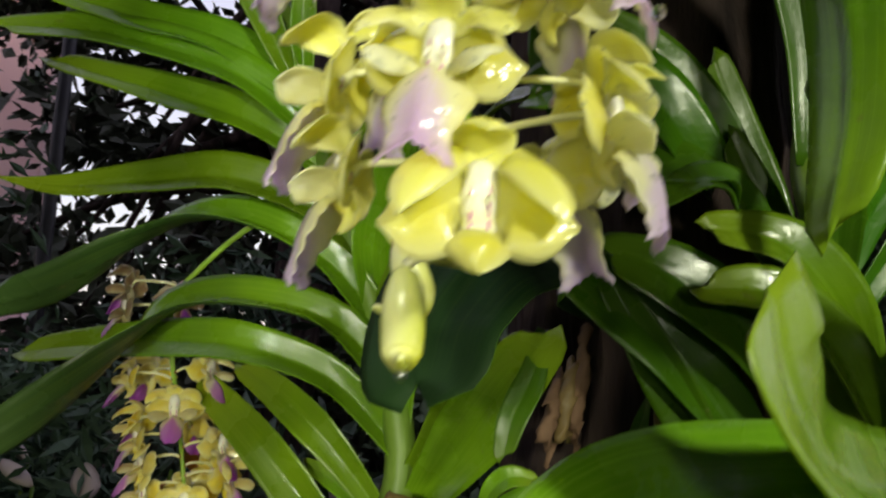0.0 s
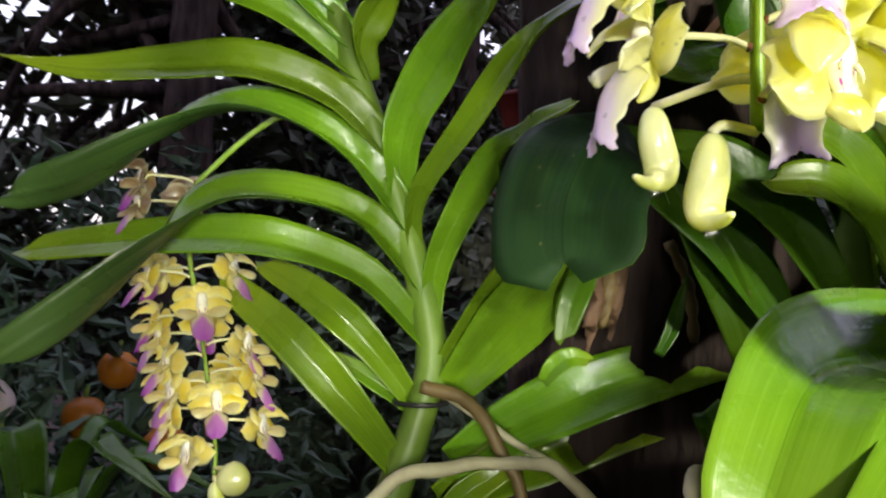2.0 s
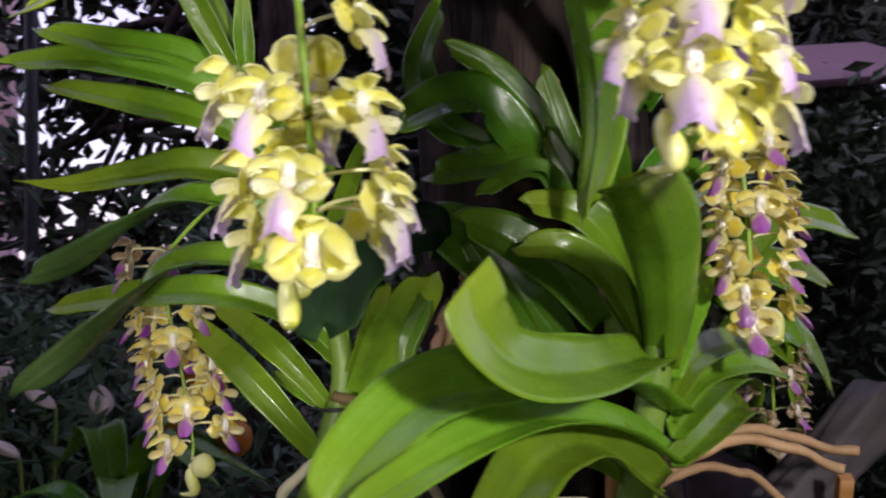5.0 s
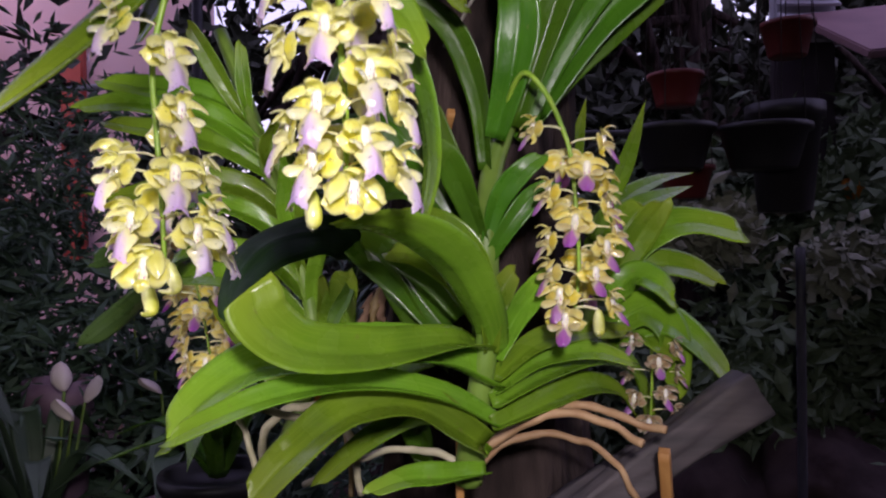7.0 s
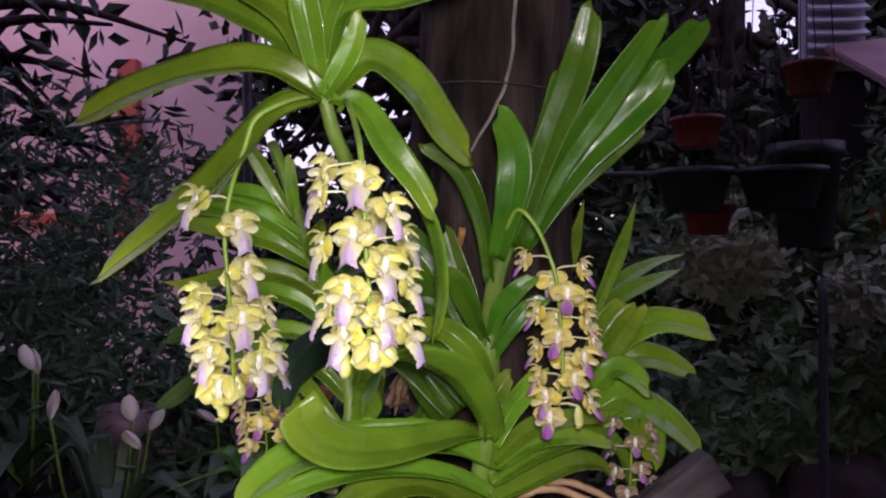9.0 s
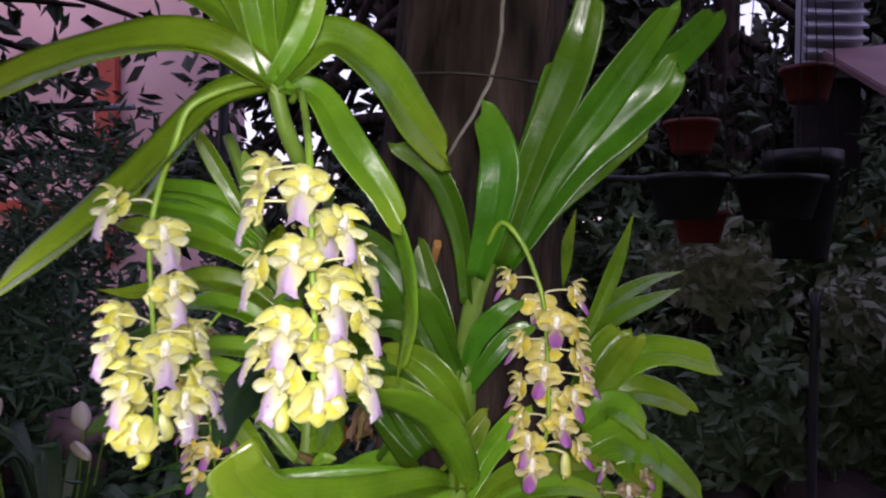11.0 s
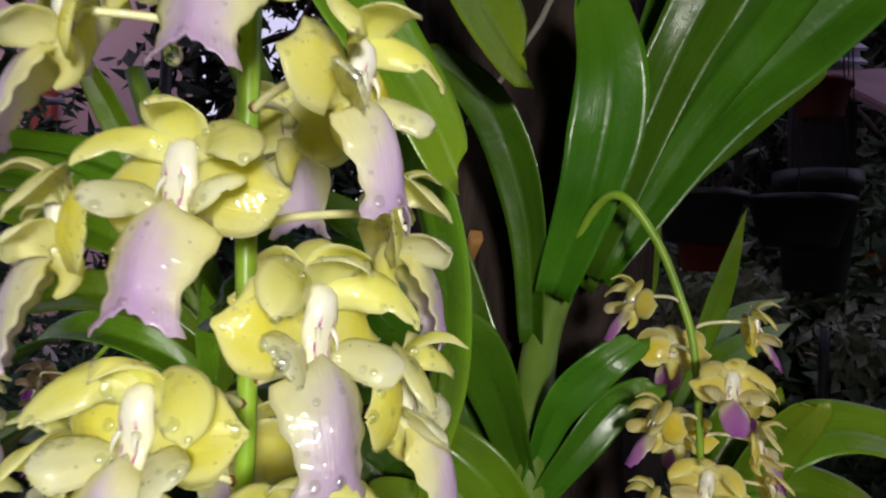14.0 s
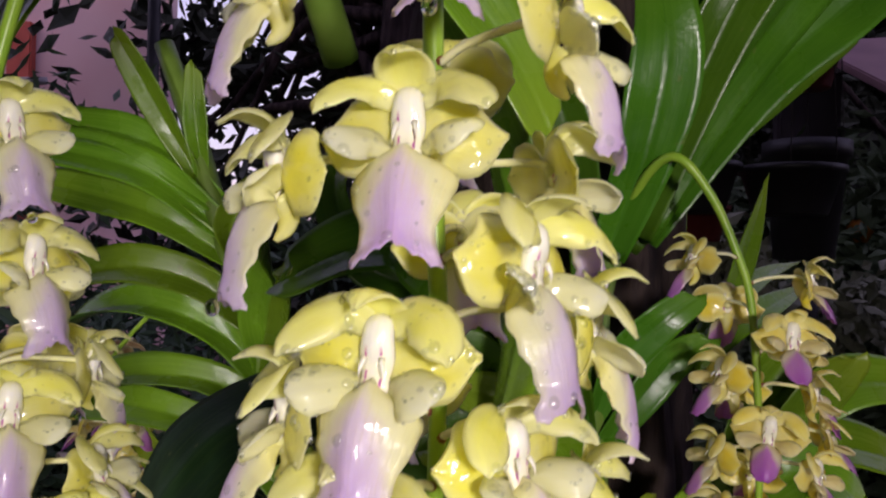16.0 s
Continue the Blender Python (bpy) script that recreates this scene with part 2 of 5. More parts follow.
WHITE_PAINT = plain("white_louvre_paint", (0.55, 0.55, 0.64), (0.62, 0.62, 0.70), 5, 0.5)
ROOF_TILE = plain("roof_sheet", (0.20, 0.11, 0.125), (0.26, 0.15, 0.165), 6, 0.7)
RED_POT = plain("red_pot", (0.13, 0.015, 0.012), (0.18, 0.025, 0.02), 12, 0.5)
BLACK_POT = plain("black_pot", (0.012, 0.012, 0.014), (0.025, 0.025, 0.028), 12, 0.5)
MAUVE_POT = plain("mauve_pot", (0.30, 0.18, 0.26), (0.38, 0.25, 0.33), 12, 0.5)
ORANGE = plain("orange_rind", (0.55, 0.17, 0.015), (0.66, 0.25, 0.03), 40, 0.4, 0.3, 0.001)
SPATHE = plain("white_spathe", (0.76, 0.62, 0.60), (0.84, 0.74, 0.70), 20, 0.5)
STEEL = plain("grey_steel", (0.035, 0.035, 0.045), (0.06, 0.06, 0.075), 12, 0.45)
SKY_BLOCK = plain("sky_block", (0.010, 0.012, 0.010), (0.018, 0.02, 0.018), 8, 0.9)

def water_bead(name):
    """A small clear bead: what lies under it shows through, the lamp glints on it."""
    m = bpy.data.materials.new(name)
    m.use_nodes = True
    nt = m.node_tree
    nt.nodes.remove(nt.nodes["Principled BSDF"])
    clear, gloss = nt.nodes.new("ShaderNodeBsdfTransparent"), nt.nodes.new("ShaderNodeBsdfGlossy")
    clear.inputs[0].default_value = (0.96, 0.97, 0.95, 1)
    gloss.inputs["Roughness"].default_value = 0.3
    mx = nt.nodes.new("ShaderNodeMixShader")
    mx.inputs[0].default_value = 0.13
    nt.links.new(clear.outputs[0], mx.inputs[1])
    nt.links.new(gloss.outputs[0], mx.inputs[2])
    nt.links.new(mx.outputs[0], nt.nodes["Material Output"].inputs[0])
    return m


DEW = water_bead("water")

CLEAR = bpy.data.materials.new("clear_water")
CLEAR.use_nodes = True
cb = CLEAR.node_tree.nodes["Principled BSDF"]
cb.inputs["Transmission Weight"].default_value = 1.0
cb.inputs["Roughness"].default_value = 0.02
cb.inputs["IOR"].default_value = 1.33


# ---- building blocks ----
def finish(bm, name, material, smooth=True):
    me = bpy.data.meshes.new(name)
    bm.normal_update()
    bm.to_mesh(me)
    bm.free()
    me.materials.append(material)
    if smooth:
        me.polygons.foreach_set("use_smooth", [True] * len(me.polygons))
    return me


def part(name, bm, material, parent, label="", smooth=True):
    """One mesh, built in world places, as a part of its thing."""
    ob = new(name, finish(bm, name, material, smooth))
    ob.parent = parent
    ob.matrix_parent_inverse = parent.matrix_basis.inverted()
    return tagged(ob, label) if label else ob


def thing(name, place, label, category, group="", kind=""):
    ob = new(name)
    ob.empty_display_size = 0.02
    ob.matrix_basis = Matrix.Translation(place)
    return tagged(ob, label, category, group, kind)


def solo(name, bm, material, label, category, group="", kind="", smooth=True):
    return tagged(new(name, finish(bm, name, material, smooth)), label, category, group, kind)


def spline(points, n):
    """n + 1 places along a smooth curve through the points."""
    p = [Vector(q) for q in points]
    p = [2 * p[0] - p[1]] + p + [2 * p[-1] - p[-2]]
    out = []
    for i in range(n + 1):
        s = i / n * (len(p) - 3)
        k = min(int(s), len(p) - 4)
        t = s - k
        a, b, c, d = p[k:k + 4]
        out.append(0.5 * (2 * b + (c - a) * t + (2 * a - 5 * b + 4 * c - d) * t * t + (3 * b - a - 3 * c + d) * t ** 3))
    return out


def tube(bm, path, radii, sides=8, cap=True):
    """A round bar along a path; radii is a number or a function of 0..1."""
    rings, n = [], len(path) - 1
    side = None
    uvl = bm.loops.layers.uv.verify()
    for i, p in enumerate(path):
        t = (path[min(i + 1, n)] - path[max(i - 1, 0)]).normalized()
        side = (t.orthogonal() if side is None else side - t * side.dot(t)).normalized()
        up = t.cross(side)
        r = radii(i / n) if callable(radii) else radii
        rings.append([bm.verts.new(p + r * (math.cos(a) * side + math.sin(a) * up)) for a in (2 * math.pi * k / sides for k in range(sides))])
    for i in range(n):
        for k in range(sides):
            f = bm.faces.new((rings[i][k], rings[i][(k + 1) % sides], rings[i + 1][(k + 1) % sides], rings[i + 1][k]))
            for l, (a, b) in zip(f.loops, ((k, i), (k + 1, i), (k + 1, i + 1), (k, i + 1))):
                l[uvl].uv = (a / sides, b / n)
    if cap:
        bm.faces.new(rings[0][::-1])
        bm.faces.new(rings[-1])


def shell(bm, rows, thick, under=0):
    """A thin closed body from rows of places; thick moves the lower skin along the normals."""
    nv, nu = len(rows), len(rows[0])
    uvl = bm.loops.layers.uv.verify()
    nor = []
    for i in range(nv):
        line = []
        for j in range(nu):
            du = rows[i][min(j + 1, nu - 1)] - rows[i][max(j - 1, 0)]
            dv = rows[min(i + 1, nv - 1)][j] - rows[max(i - 1, 0)][j]
            line.append(du.cross(dv).normalized())
        nor.append(line)
    top = [[bm.verts.new(rows[i][j]) for j in range(nu)] for i in range(nv)]
    low = [[bm.verts.new(rows[i][j] - nor[i][j] * thick * (0.2 if j in (0, nu - 1) or i == nv - 1 else 1.0)) for j in range(nu)] for i in range(nv)]

    def quad(a, spots, slot=0):
        f = bm.faces.new(a)
        f.material_index = slot
        for l, (i, j) in zip(f.loops, spots):
            l[uvl].uv = (j / (nu - 1), i / (nv - 1))

    for i in range(nv - 1):
        for j in range(nu - 1):
            s = ((i, j), (i, j + 1), (i + 1, j + 1), (i + 1, j))
            quad([top[a][b] for a, b in s], s)
            quad([low[a][b] for a, b in s[::-1]], s[::-1], under)
    for i in range(nv - 1):
        for j, flip in ((0, False), (nu - 1, True)):
            a, s = [top[i][j], top[i + 1][j], low[i + 1][j], low[i][j]], [(i, j), (i + 1, j), (i + 1, j), (i, j)]
            quad(a[::-1] if flip else a, s[::-1] if flip else s)
    for j in range(nu - 1):
        for i, flip in ((0, True), (nv - 1, False)):
            a, s = [top[i][j], low[i][j], low[i][j + 1], top[i][j + 1]], [(i, j), (i, j), (i, j + 1), (i, j + 1)]
            quad(a if flip else a[::-1], s if flip else s[::-1])


def box_bm(size, bevel=0.0, m=None):
    bm = bmesh.new()
    bmesh.ops.create_cube(bm, size=1, matrix=Matrix.Diagonal((*size, 1)))
    if bevel:
        bmesh.ops.bevel(bm, geom=bm.edges[:], offset=bevel, segments=2, affect="EDGES")
    if m is not None:
        bmesh.ops.transform(bm, matrix=m, verts=bm.verts)
    return bm


def lathe(bm, profile, sides, m):
    """Turns (radius, height) pairs round the z axis."""
    rings = [[bm.verts.new(m @ Vector((r * math.cos(2 * math.pi * k / sides), r * math.sin(2 * math.pi * k / sides), z))) for k in range(sides)] for r, z in profile]
    for a, b in zip(rings, rings[1:]):
        for k in range(sides):
            bm.faces.new((a[k], a[(k + 1) % sides], b[(k + 1) % sides], b[k]))
    bm.faces.new(rings[0][::-1])
    bm.faces.new(rings[-1])


# ---- setting ----
bm = bmesh.new()
bmesh.ops.create_grid(bm, x_segments=60, y_segments=60, size=1)
for v in bm.verts:
    v.co = Vector((v.co.x * abs(v.co.x) ** 1.5 * 400, v.co.y * abs(v.co.y) ** 1.5 * 400, 0))
    v.co.z = -1.05 + 0.05 * noise.noise(v.co * 0.9)
tagged(new("ground", finish(bm, "ground", SOIL)), "dark reddish garden soil under the plants", "ground", kind="structure")

# unseen sheets above and around, added to keep sky light off the orchids
roof = box_bm((9, 6.0, 0.02), 0, pose(0, -1.8, 2.3))
tagged(new("ceiling", finish(roof, "ceiling", SKY_BLOCK, False)), "unseen dark sheet added overhead to block the sky light", "ceiling", kind="structure")
for name, size, place in (("wall_south", (9, 0.05, 3.4), (0, -4.0, 0.6)), ("wall_west", (0.05, 4.6, 3.4), (-4.5, -2.0, 0.6)), ("wall_east", (0.05, 4.6, 3.4), (4.5, -2.0, 0.6))):
    tagged(new(name, finish(box_bm(size, 0, pose(*place)), name, SKY_BLOCK, False)), "unseen dark sheet added at the side to block the sky light", "wall", kind="structure")


def trunk(parent, path, radius, material, label, wobble=0.2, sides=40, seg=60):
    bm = bmesh.new()
    pts = spline(path, seg)
    tube(bm, pts, radius, sides)
    for v in bm.verts:
        c = min(pts, key=lambda q: (q - v.co).length_squared)
        d = v.co - c
        k = noise.noise(Vector((d.x * 30, d.y * 30, v.co.z * 3.5))) + 0.5 * noise.noise(Vector((d.x * 80, d.y * 80, v.co.z * 11)))
        v.co += d * wobble * k
    return part("trunk", bm, material, parent, label)


host = thing("tree", (0.05, 0.80, -1.08), "dark rough-barked tree that carries the orchids", "tree")
trunk(host, [(0.05, 0.80, -1.08), (0.055, 0.79, -0.4), (0.05, 0.785, 0.1), (0.06, 0.79, 0.6), (0.05, 0.80, 1.4), (0.07, 0.82, 2.28)],
      lambda s: 0.125 - 0.04 * min(1, s * 2), BARK, "dark furrowed bark")


# ---- orchid plants ----
def leaf(plant, spine, width, face, face_tip=None, tip="round", material=None, under=None, fold_by=1.0):
    """A channelled strap leaf along its spine, its upper side turned to face."""
    n, cols = 26, (-1, -0.8, -0.55, -0.3, -0.12, 0, 0.12, 0.3, 0.55, 0.8, 1)
    pts = spline(spine, n)
    f0, f1 = Vector(face), Vector(face_tip or face)
    seed = Vector(spine[-1]) * 37
    skew = 1 if noise.noise(seed) > 0 else -1
    rows = []
    for i, p in enumerate(pts):
        v = i / n
        t = (pts[min(i + 1, n)] - pts[max(i - 1, 0)]).normalized()
        nrm = f0.lerp(f1, v ** 1.5)
        nrm = (nrm - t * nrm.dot(t)).normalized()
        across = t.cross(nrm)
        w = 0.5 * width * (0.5 + 0.5 * min(1, v / 0.45) ** 0.9)
        if tip == "round" and v > 0.5:
            w *= 1 - 0.42 * ((v - 0.5) / 0.5) ** 1.7
            if v > 0.9:
                w *= max(0.0, 1 - ((v - 0.9) / 0.1) ** 2.4) ** 0.5 * 0.8 + 0.2
        elif tip == "lobed" and v > 0.85:
            w *= max(0.0, 1 - ((v - 0.85) / 0.15) ** 3) ** 0.5 * 0.75 + 0.25
        elif tip == "taper" and v > 0.4:
            w *= (1 - 0.42 * ((v - 0.4) / 0.6) ** 1.3) * (max(0.0, 1 - ((v - 0.86) / 0.14) ** 2.6) ** 0.5 * 0.9 + 0.1 if v > 0.86 else 1.0)
        elif tip == "point" and v > 0.35:
            w *= max(0.03, 1 - ((v - 0.35) / 0.65) ** 1.5)
        elif tip == "cut" and v > 0.9:
            w *= 1 - 0.25 * ((v - 0.9) / 0.1) ** 2
        fold = fold_by * (0.46 * (1 - v) ** 1.5 + 0.10)
        wave = 0.05 * width * noise.noise(seed + Vector((v * 3, 0, 0)))
        row = []
        for u in cols:
            lift = fold * w * abs(u) ** 1.35 - (0.02 * width if abs(u) < 0.05 else 0.0)
            lift += wave * u + 0.028 * width * noise.noise(seed + Vector((v * 6, u * 1.4, 3)))
            slip = t * (0.009 * (abs(u) - 0.5) * max(0.0, v - 0.8) * 5) if tip == "lobed" else t * (0.16 * width * skew * u * max(0.0, v - 0.85) * 6.7)
            row.append(p + across * (u * w) + nrm * lift + slip)
        rows.append(row)
    bm = bmesh.new()
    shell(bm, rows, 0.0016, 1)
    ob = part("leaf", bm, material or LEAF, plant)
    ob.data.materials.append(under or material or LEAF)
    return ob


def orchid(place, stem_path, radius, label):
    p = thing("orchid_plant", place, label, "orchid plant", "orchids on the tree")
    bm = bmesh.new()
    tube(bm, spline(stem_path, 24), lambda s: radius * (1.0 - 0.35 * s), 10)
    part("stem", bm, STEM, p, "green stem clasped by leaf bases")
    return p


plant_b = orchid((-0.155, 0.789, -0.16), [(-0.165, 0.792, -0.18), (-0.145, 0.788, -0.12), (-0.136, 0.788, -0.07), (-0.154, 0.797, 0.01), (-0.189, 0.80, 0.106), (-0.217, 0.805, 0.188), (-0.242, 0.81, 0.25)], 0.011,
                 "bright green orchid plant with a long fan of strap leaves")
plant_c = orchid((0.03, 0.59, -0.15), [(0.026, 0.60, -0.17), (0.03, 0.59, -0.13), (0.038, 0.582, -0.077), (0.042, 0.58, -0.04)], 0.012,
                 "broad-leaved green orchid plant low on the trunk")
plant_e = orchid((0.044, 0.62, -0.05), [(0.044, 0.63, -0.06), (0.044, 0.625, 0.02), (0.051, 0.645, 0.074), (0.066, 0.655, 0.115)], 0.012,
                 "green orchid plant with upright leaves against the trunk")
plant_t = orchid((-0.09, 0.52, 0.2), [(-0.075, 0.55, 0.17), (-0.09, 0.515, 0.215), (-0.098, 0.51, 0.273), (-0.103, 0.505, 0.37)], 0.007,
                 "green orchid plant that bears two pale flower spikes")
plant_f = orchid((0.14, 0.70, -0.08), [(0.135, 0.71, -0.1), (0.142, 0.70, -0.05), (0.146, 0.695, -0.01)], 0.010,
                 "small green orchid plant behind the golden flower spike")

leaf(plant_b, [(-0.196, 0.8, 0.134), (-0.25, 0.8, 0.175), (-0.308, 0.79, 0.186), (-0.359, 0.78, 0.194)], 0.034, (-0.3, -0.8, 0.5), fold_by=1.4)
leaf(plant_b, [(-0.188, 0.8, 0.114), (-0.244, 0.79, 0.154), (-0.319, 0.78, 0.17), (-0.381, 0.77, 0.164)], 0.034, (-0.3, -0.8, 0.5), fold_by=1.4)
leaf(plant_b, [(-0.179, 0.8, 0.092), (-0.235, 0.79, 0.125), (-0.296, 0.79, 0.141), (-0.354, 0.78, 0.151)], 0.0301, (-0.3, -0.8, 0.5), fold_by=1.4)
leaf(plant_b, [(-0.162, 0.795, 0.047), (-0.2, 0.79, 0.076), (-0.247, 0.785, 0.088), (-0.291, 0.78, 0.082), (-0.336, 0.775, 0.074), (-0.371, 0.773, 0.077)], 0.034, (-0.3, -0.85, 0.5), face_tip=(-0.1, -0.9, 0.4), tip='point', fold_by=1.4)
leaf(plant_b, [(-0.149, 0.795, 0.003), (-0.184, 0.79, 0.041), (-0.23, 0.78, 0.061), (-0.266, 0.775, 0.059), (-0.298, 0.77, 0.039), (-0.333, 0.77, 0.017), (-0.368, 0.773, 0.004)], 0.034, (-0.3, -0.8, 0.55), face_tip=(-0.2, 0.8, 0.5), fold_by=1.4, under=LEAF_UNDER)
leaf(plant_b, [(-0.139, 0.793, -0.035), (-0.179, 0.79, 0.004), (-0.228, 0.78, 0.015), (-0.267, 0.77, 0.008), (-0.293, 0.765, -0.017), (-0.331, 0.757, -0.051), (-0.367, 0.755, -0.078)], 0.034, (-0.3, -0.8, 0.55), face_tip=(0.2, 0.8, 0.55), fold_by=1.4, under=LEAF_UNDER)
leaf(plant_b, [(-0.136, 0.79, -0.071), (-0.178, 0.79, -0.03), (-0.231, 0.79, -0.012), (-0.278, 0.8, -0.01), (-0.323, 0.815, -0.013), (-0.369, 0.83, -0.019)], 0.0284, (-0.3, -0.8, 0.55), face_tip=(-0.1, -0.85, 0.5), fold_by=1.4)
leaf(plant_b, [(-0.146, 0.79, -0.106), (-0.176, 0.79, -0.069), (-0.207, 0.8, -0.041), (-0.236, 0.82, -0.022)], 0.0221, (-0.3, -0.9, 0.3), fold_by=1.4)
leaf(plant_b, [(-0.15, 0.79, -0.15), (-0.186, 0.79, -0.105), (-0.223, 0.8, -0.064), (-0.262, 0.82, -0.03)], 0.0258, (-0.4, -0.85, 0.4), fold_by=1.4)
leaf(plant_b, [(-0.144, 0.795, -0.112), (-0.168, 0.8, -0.093), (-0.192, 0.81, -0.079)], 0.0123, (-0.3, -0.9, 0.3), fold_by=1.4)
leaf(plant_b, [(-0.177, 0.8, 0.091), (-0.184, 0.79, 0.114), (-0.175, 0.78, 0.134), (-0.166, 0.76, 0.148)], 0.0254, (0.5, -0.8, 0.2), fold_by=1.4)
leaf(plant_b, [(-0.156, 0.795, 0.019), (-0.159, 0.78, 0.058), (-0.146, 0.75, 0.093), (-0.136, 0.7, 0.114), (-0.13, 0.66, 0.122)], 0.0305, (-0.1, -0.95, 0.3), fold_by=1.4)
leaf(plant_b, [(-0.146, 0.793, -0.019), (-0.15, 0.78, 0.016), (-0.135, 0.74, 0.053), (-0.121, 0.7, 0.086), (-0.112, 0.65, 0.096), (-0.102, 0.62, 0.092)], 0.0155, (-0.1, -0.95, 0.3), fold_by=1.4)
leaf(plant_b, [(-0.137, 0.79, -0.062), (-0.135, 0.78, -0.019), (-0.118, 0.75, 0.031), (-0.113, 0.7, 0.047), (-0.108, 0.66, 0.052)], 0.0206, (-0.1, -0.95, 0.3), fold_by=1.4)
leaf(plant_b, [(-0.133, 0.785, -0.085), (-0.121, 0.765, -0.059), (-0.113, 0.735, -0.031), (-0.107, 0.7, -0.007)], 0.016, (0, -0.9, 0.35), fold_by=1.4)
leaf(plant_b, [(-0.124, 0.785, -0.097), (-0.106, 0.76, -0.065), (-0.092, 0.72, -0.032), (-0.078, 0.68, -0.002)], 0.040, (0, -0.95, 0.3), fold_by=1.4)
leaf(plant_b, [(-0.122, 0.785, -0.142), (-0.095, 0.77, -0.122), (-0.057, 0.745, -0.099), (-0.016, 0.72, -0.081), (0.021, 0.702, -0.071)], 0.039, (0.1, -0.85, 0.5), fold_by=1.4)
leaf(plant_b, [(-0.129, 0.785, -0.165), (-0.094, 0.77, -0.143), (-0.048, 0.75, -0.122), (-0.010, 0.72, -0.106)], 0.040, (0.1, -0.85, 0.5), fold_by=1.4)
leaf(plant_b, [(-0.138, 0.785, -0.189), (-0.121, 0.77, -0.159), (-0.091, 0.76, -0.138)], 0.0175, (0.1, -0.85, 0.5), fold_by=1.4)
leaf(plant_b, [(-0.211, 0.8, 0.153), (-0.231, 0.79, 0.19), (-0.25, 0.78, 0.226), (-0.26, 0.77, 0.247)], 0.021, (-0.2, -0.95, 0.2), fold_by=1.4)
leaf(plant_b, [(-0.207, 0.8, 0.153), (-0.21, 0.79, 0.191), (-0.209, 0.78, 0.229)], 0.0168, (0.2, -0.95, 0.2), fold_by=1.4)
leaf(plant_c, [(0.045, 0.592, -0.072), (0.018, 0.555, -0.058), (-0.038, 0.513, -0.058), (-0.081, 0.487, -0.051), (-0.104, 0.475, -0.032), (-0.110, 0.473, -0.012)], 0.038, (-0.15, -0.6, 0.8), face_tip=(0.5, -0.8, 0.15), tip='cut', fold_by=1.2)
leaf(plant_c, [(0.045, 0.58, -0.093), (-0.002, 0.558, -0.069), (-0.068, 0.538, -0.066), (-0.118, 0.520, -0.068), (-0.150, 0.506, -0.087), (-0.172, 0.497, -0.113)], 0.046, (-0.1, -0.6, 0.8), face_tip=(-0.4, -0.75, 0.55), tip='taper', fold_by=2.0)
leaf(plant_c, [(0.047, 0.58, -0.123), (0.004, 0.56, -0.097), (-0.051, 0.53, -0.082), (-0.1, 0.5, -0.083), (-0.139, 0.485, -0.095), (-0.164, 0.478, -0.106)], 0.0248, (0, -0.55, 0.8), face_tip=(-0.2, -0.7, 0.6), tip='taper', fold_by=2.0)
leaf(plant_c, [(0.037, 0.58, -0.138), (-0.01, 0.56, -0.105), (-0.055, 0.53, -0.101), (-0.091, 0.5, -0.122), (-0.119, 0.49, -0.15)], 0.0362, (-0.3, -0.7, 0.6), face_tip=(-0.5, -0.8, 0.2), fold_by=2.0)
leaf(plant_c, [(0.042, 0.59, -0.146), (-0.001, 0.6, -0.118), (-0.047, 0.6, -0.135), (-0.093, 0.6, -0.172)], 0.0194, (-0.4, -0.8, 0.3), fold_by=2.0)
leaf(plant_c, [(0.044, 0.575, -0.107), (0.084, 0.603, -0.091), (0.128, 0.635, -0.081), (0.166, 0.668, -0.092), (0.188, 0.692, -0.120), (0.203, 0.708, -0.158)], 0.029, (0.2, -0.6, 0.8), face_tip=(0.6, -0.7, 0.3), fold_by=2.0)
leaf(plant_c, [(0.044, 0.575, -0.124), (0.080, 0.595, -0.114), (0.122, 0.625, -0.105), (0.155, 0.650, -0.112), (0.175, 0.665, -0.134)], 0.027, (0.2, -0.5, 0.85), fold_by=2.0)
leaf(plant_c, [(0.046, 0.58, -0.088), (0.077, 0.6, -0.067), (0.117, 0.62, -0.059), (0.164, 0.64, -0.06)], 0.0211, (0.2, -0.7, 0.7), fold_by=2.0)
leaf(plant_c, [(0.044, 0.58, -0.098), (0.082, 0.6, -0.078), (0.125, 0.61, -0.073), (0.162, 0.62, -0.083)], 0.0204, (0.2, -0.7, 0.7), fold_by=2.0)
leaf(plant_c, [(0.042, 0.575, -0.067), (0.043, 0.57, -0.037), (0.052, 0.575, -0.02), (0.062, 0.58, -0.006)], 0.0199, (0.1, -0.95, 0.3), fold_by=2.0)
leaf(plant_c, [(0.046, 0.58, -0.073), (0.063, 0.59, -0.043), (0.082, 0.6, -0.021), (0.097, 0.61, -0.007)], 0.0207, (0.1, -0.95, 0.3), fold_by=2.0)
leaf(plant_c, [(0.046, 0.583, -0.072), (0.037, 0.560, -0.040), (0.018, 0.530, -0.005), (-0.006, 0.500, 0.016), (-0.033, 0.470, 0.026), (-0.055, 0.447, 0.024)], 0.040, (0.25, 0.8, 0.45), face_tip=(0.1, 0.4, 0.9), fold_by=1.2)
leaf(plant_c, [(0.05, 0.62, -0.034), (0.031, 0.61, 0.004), (0.005, 0.61, 0.028), (-0.026, 0.62, 0.035)], 0.0266, (-0.3, -0.85, 0.4), fold_by=2.0)
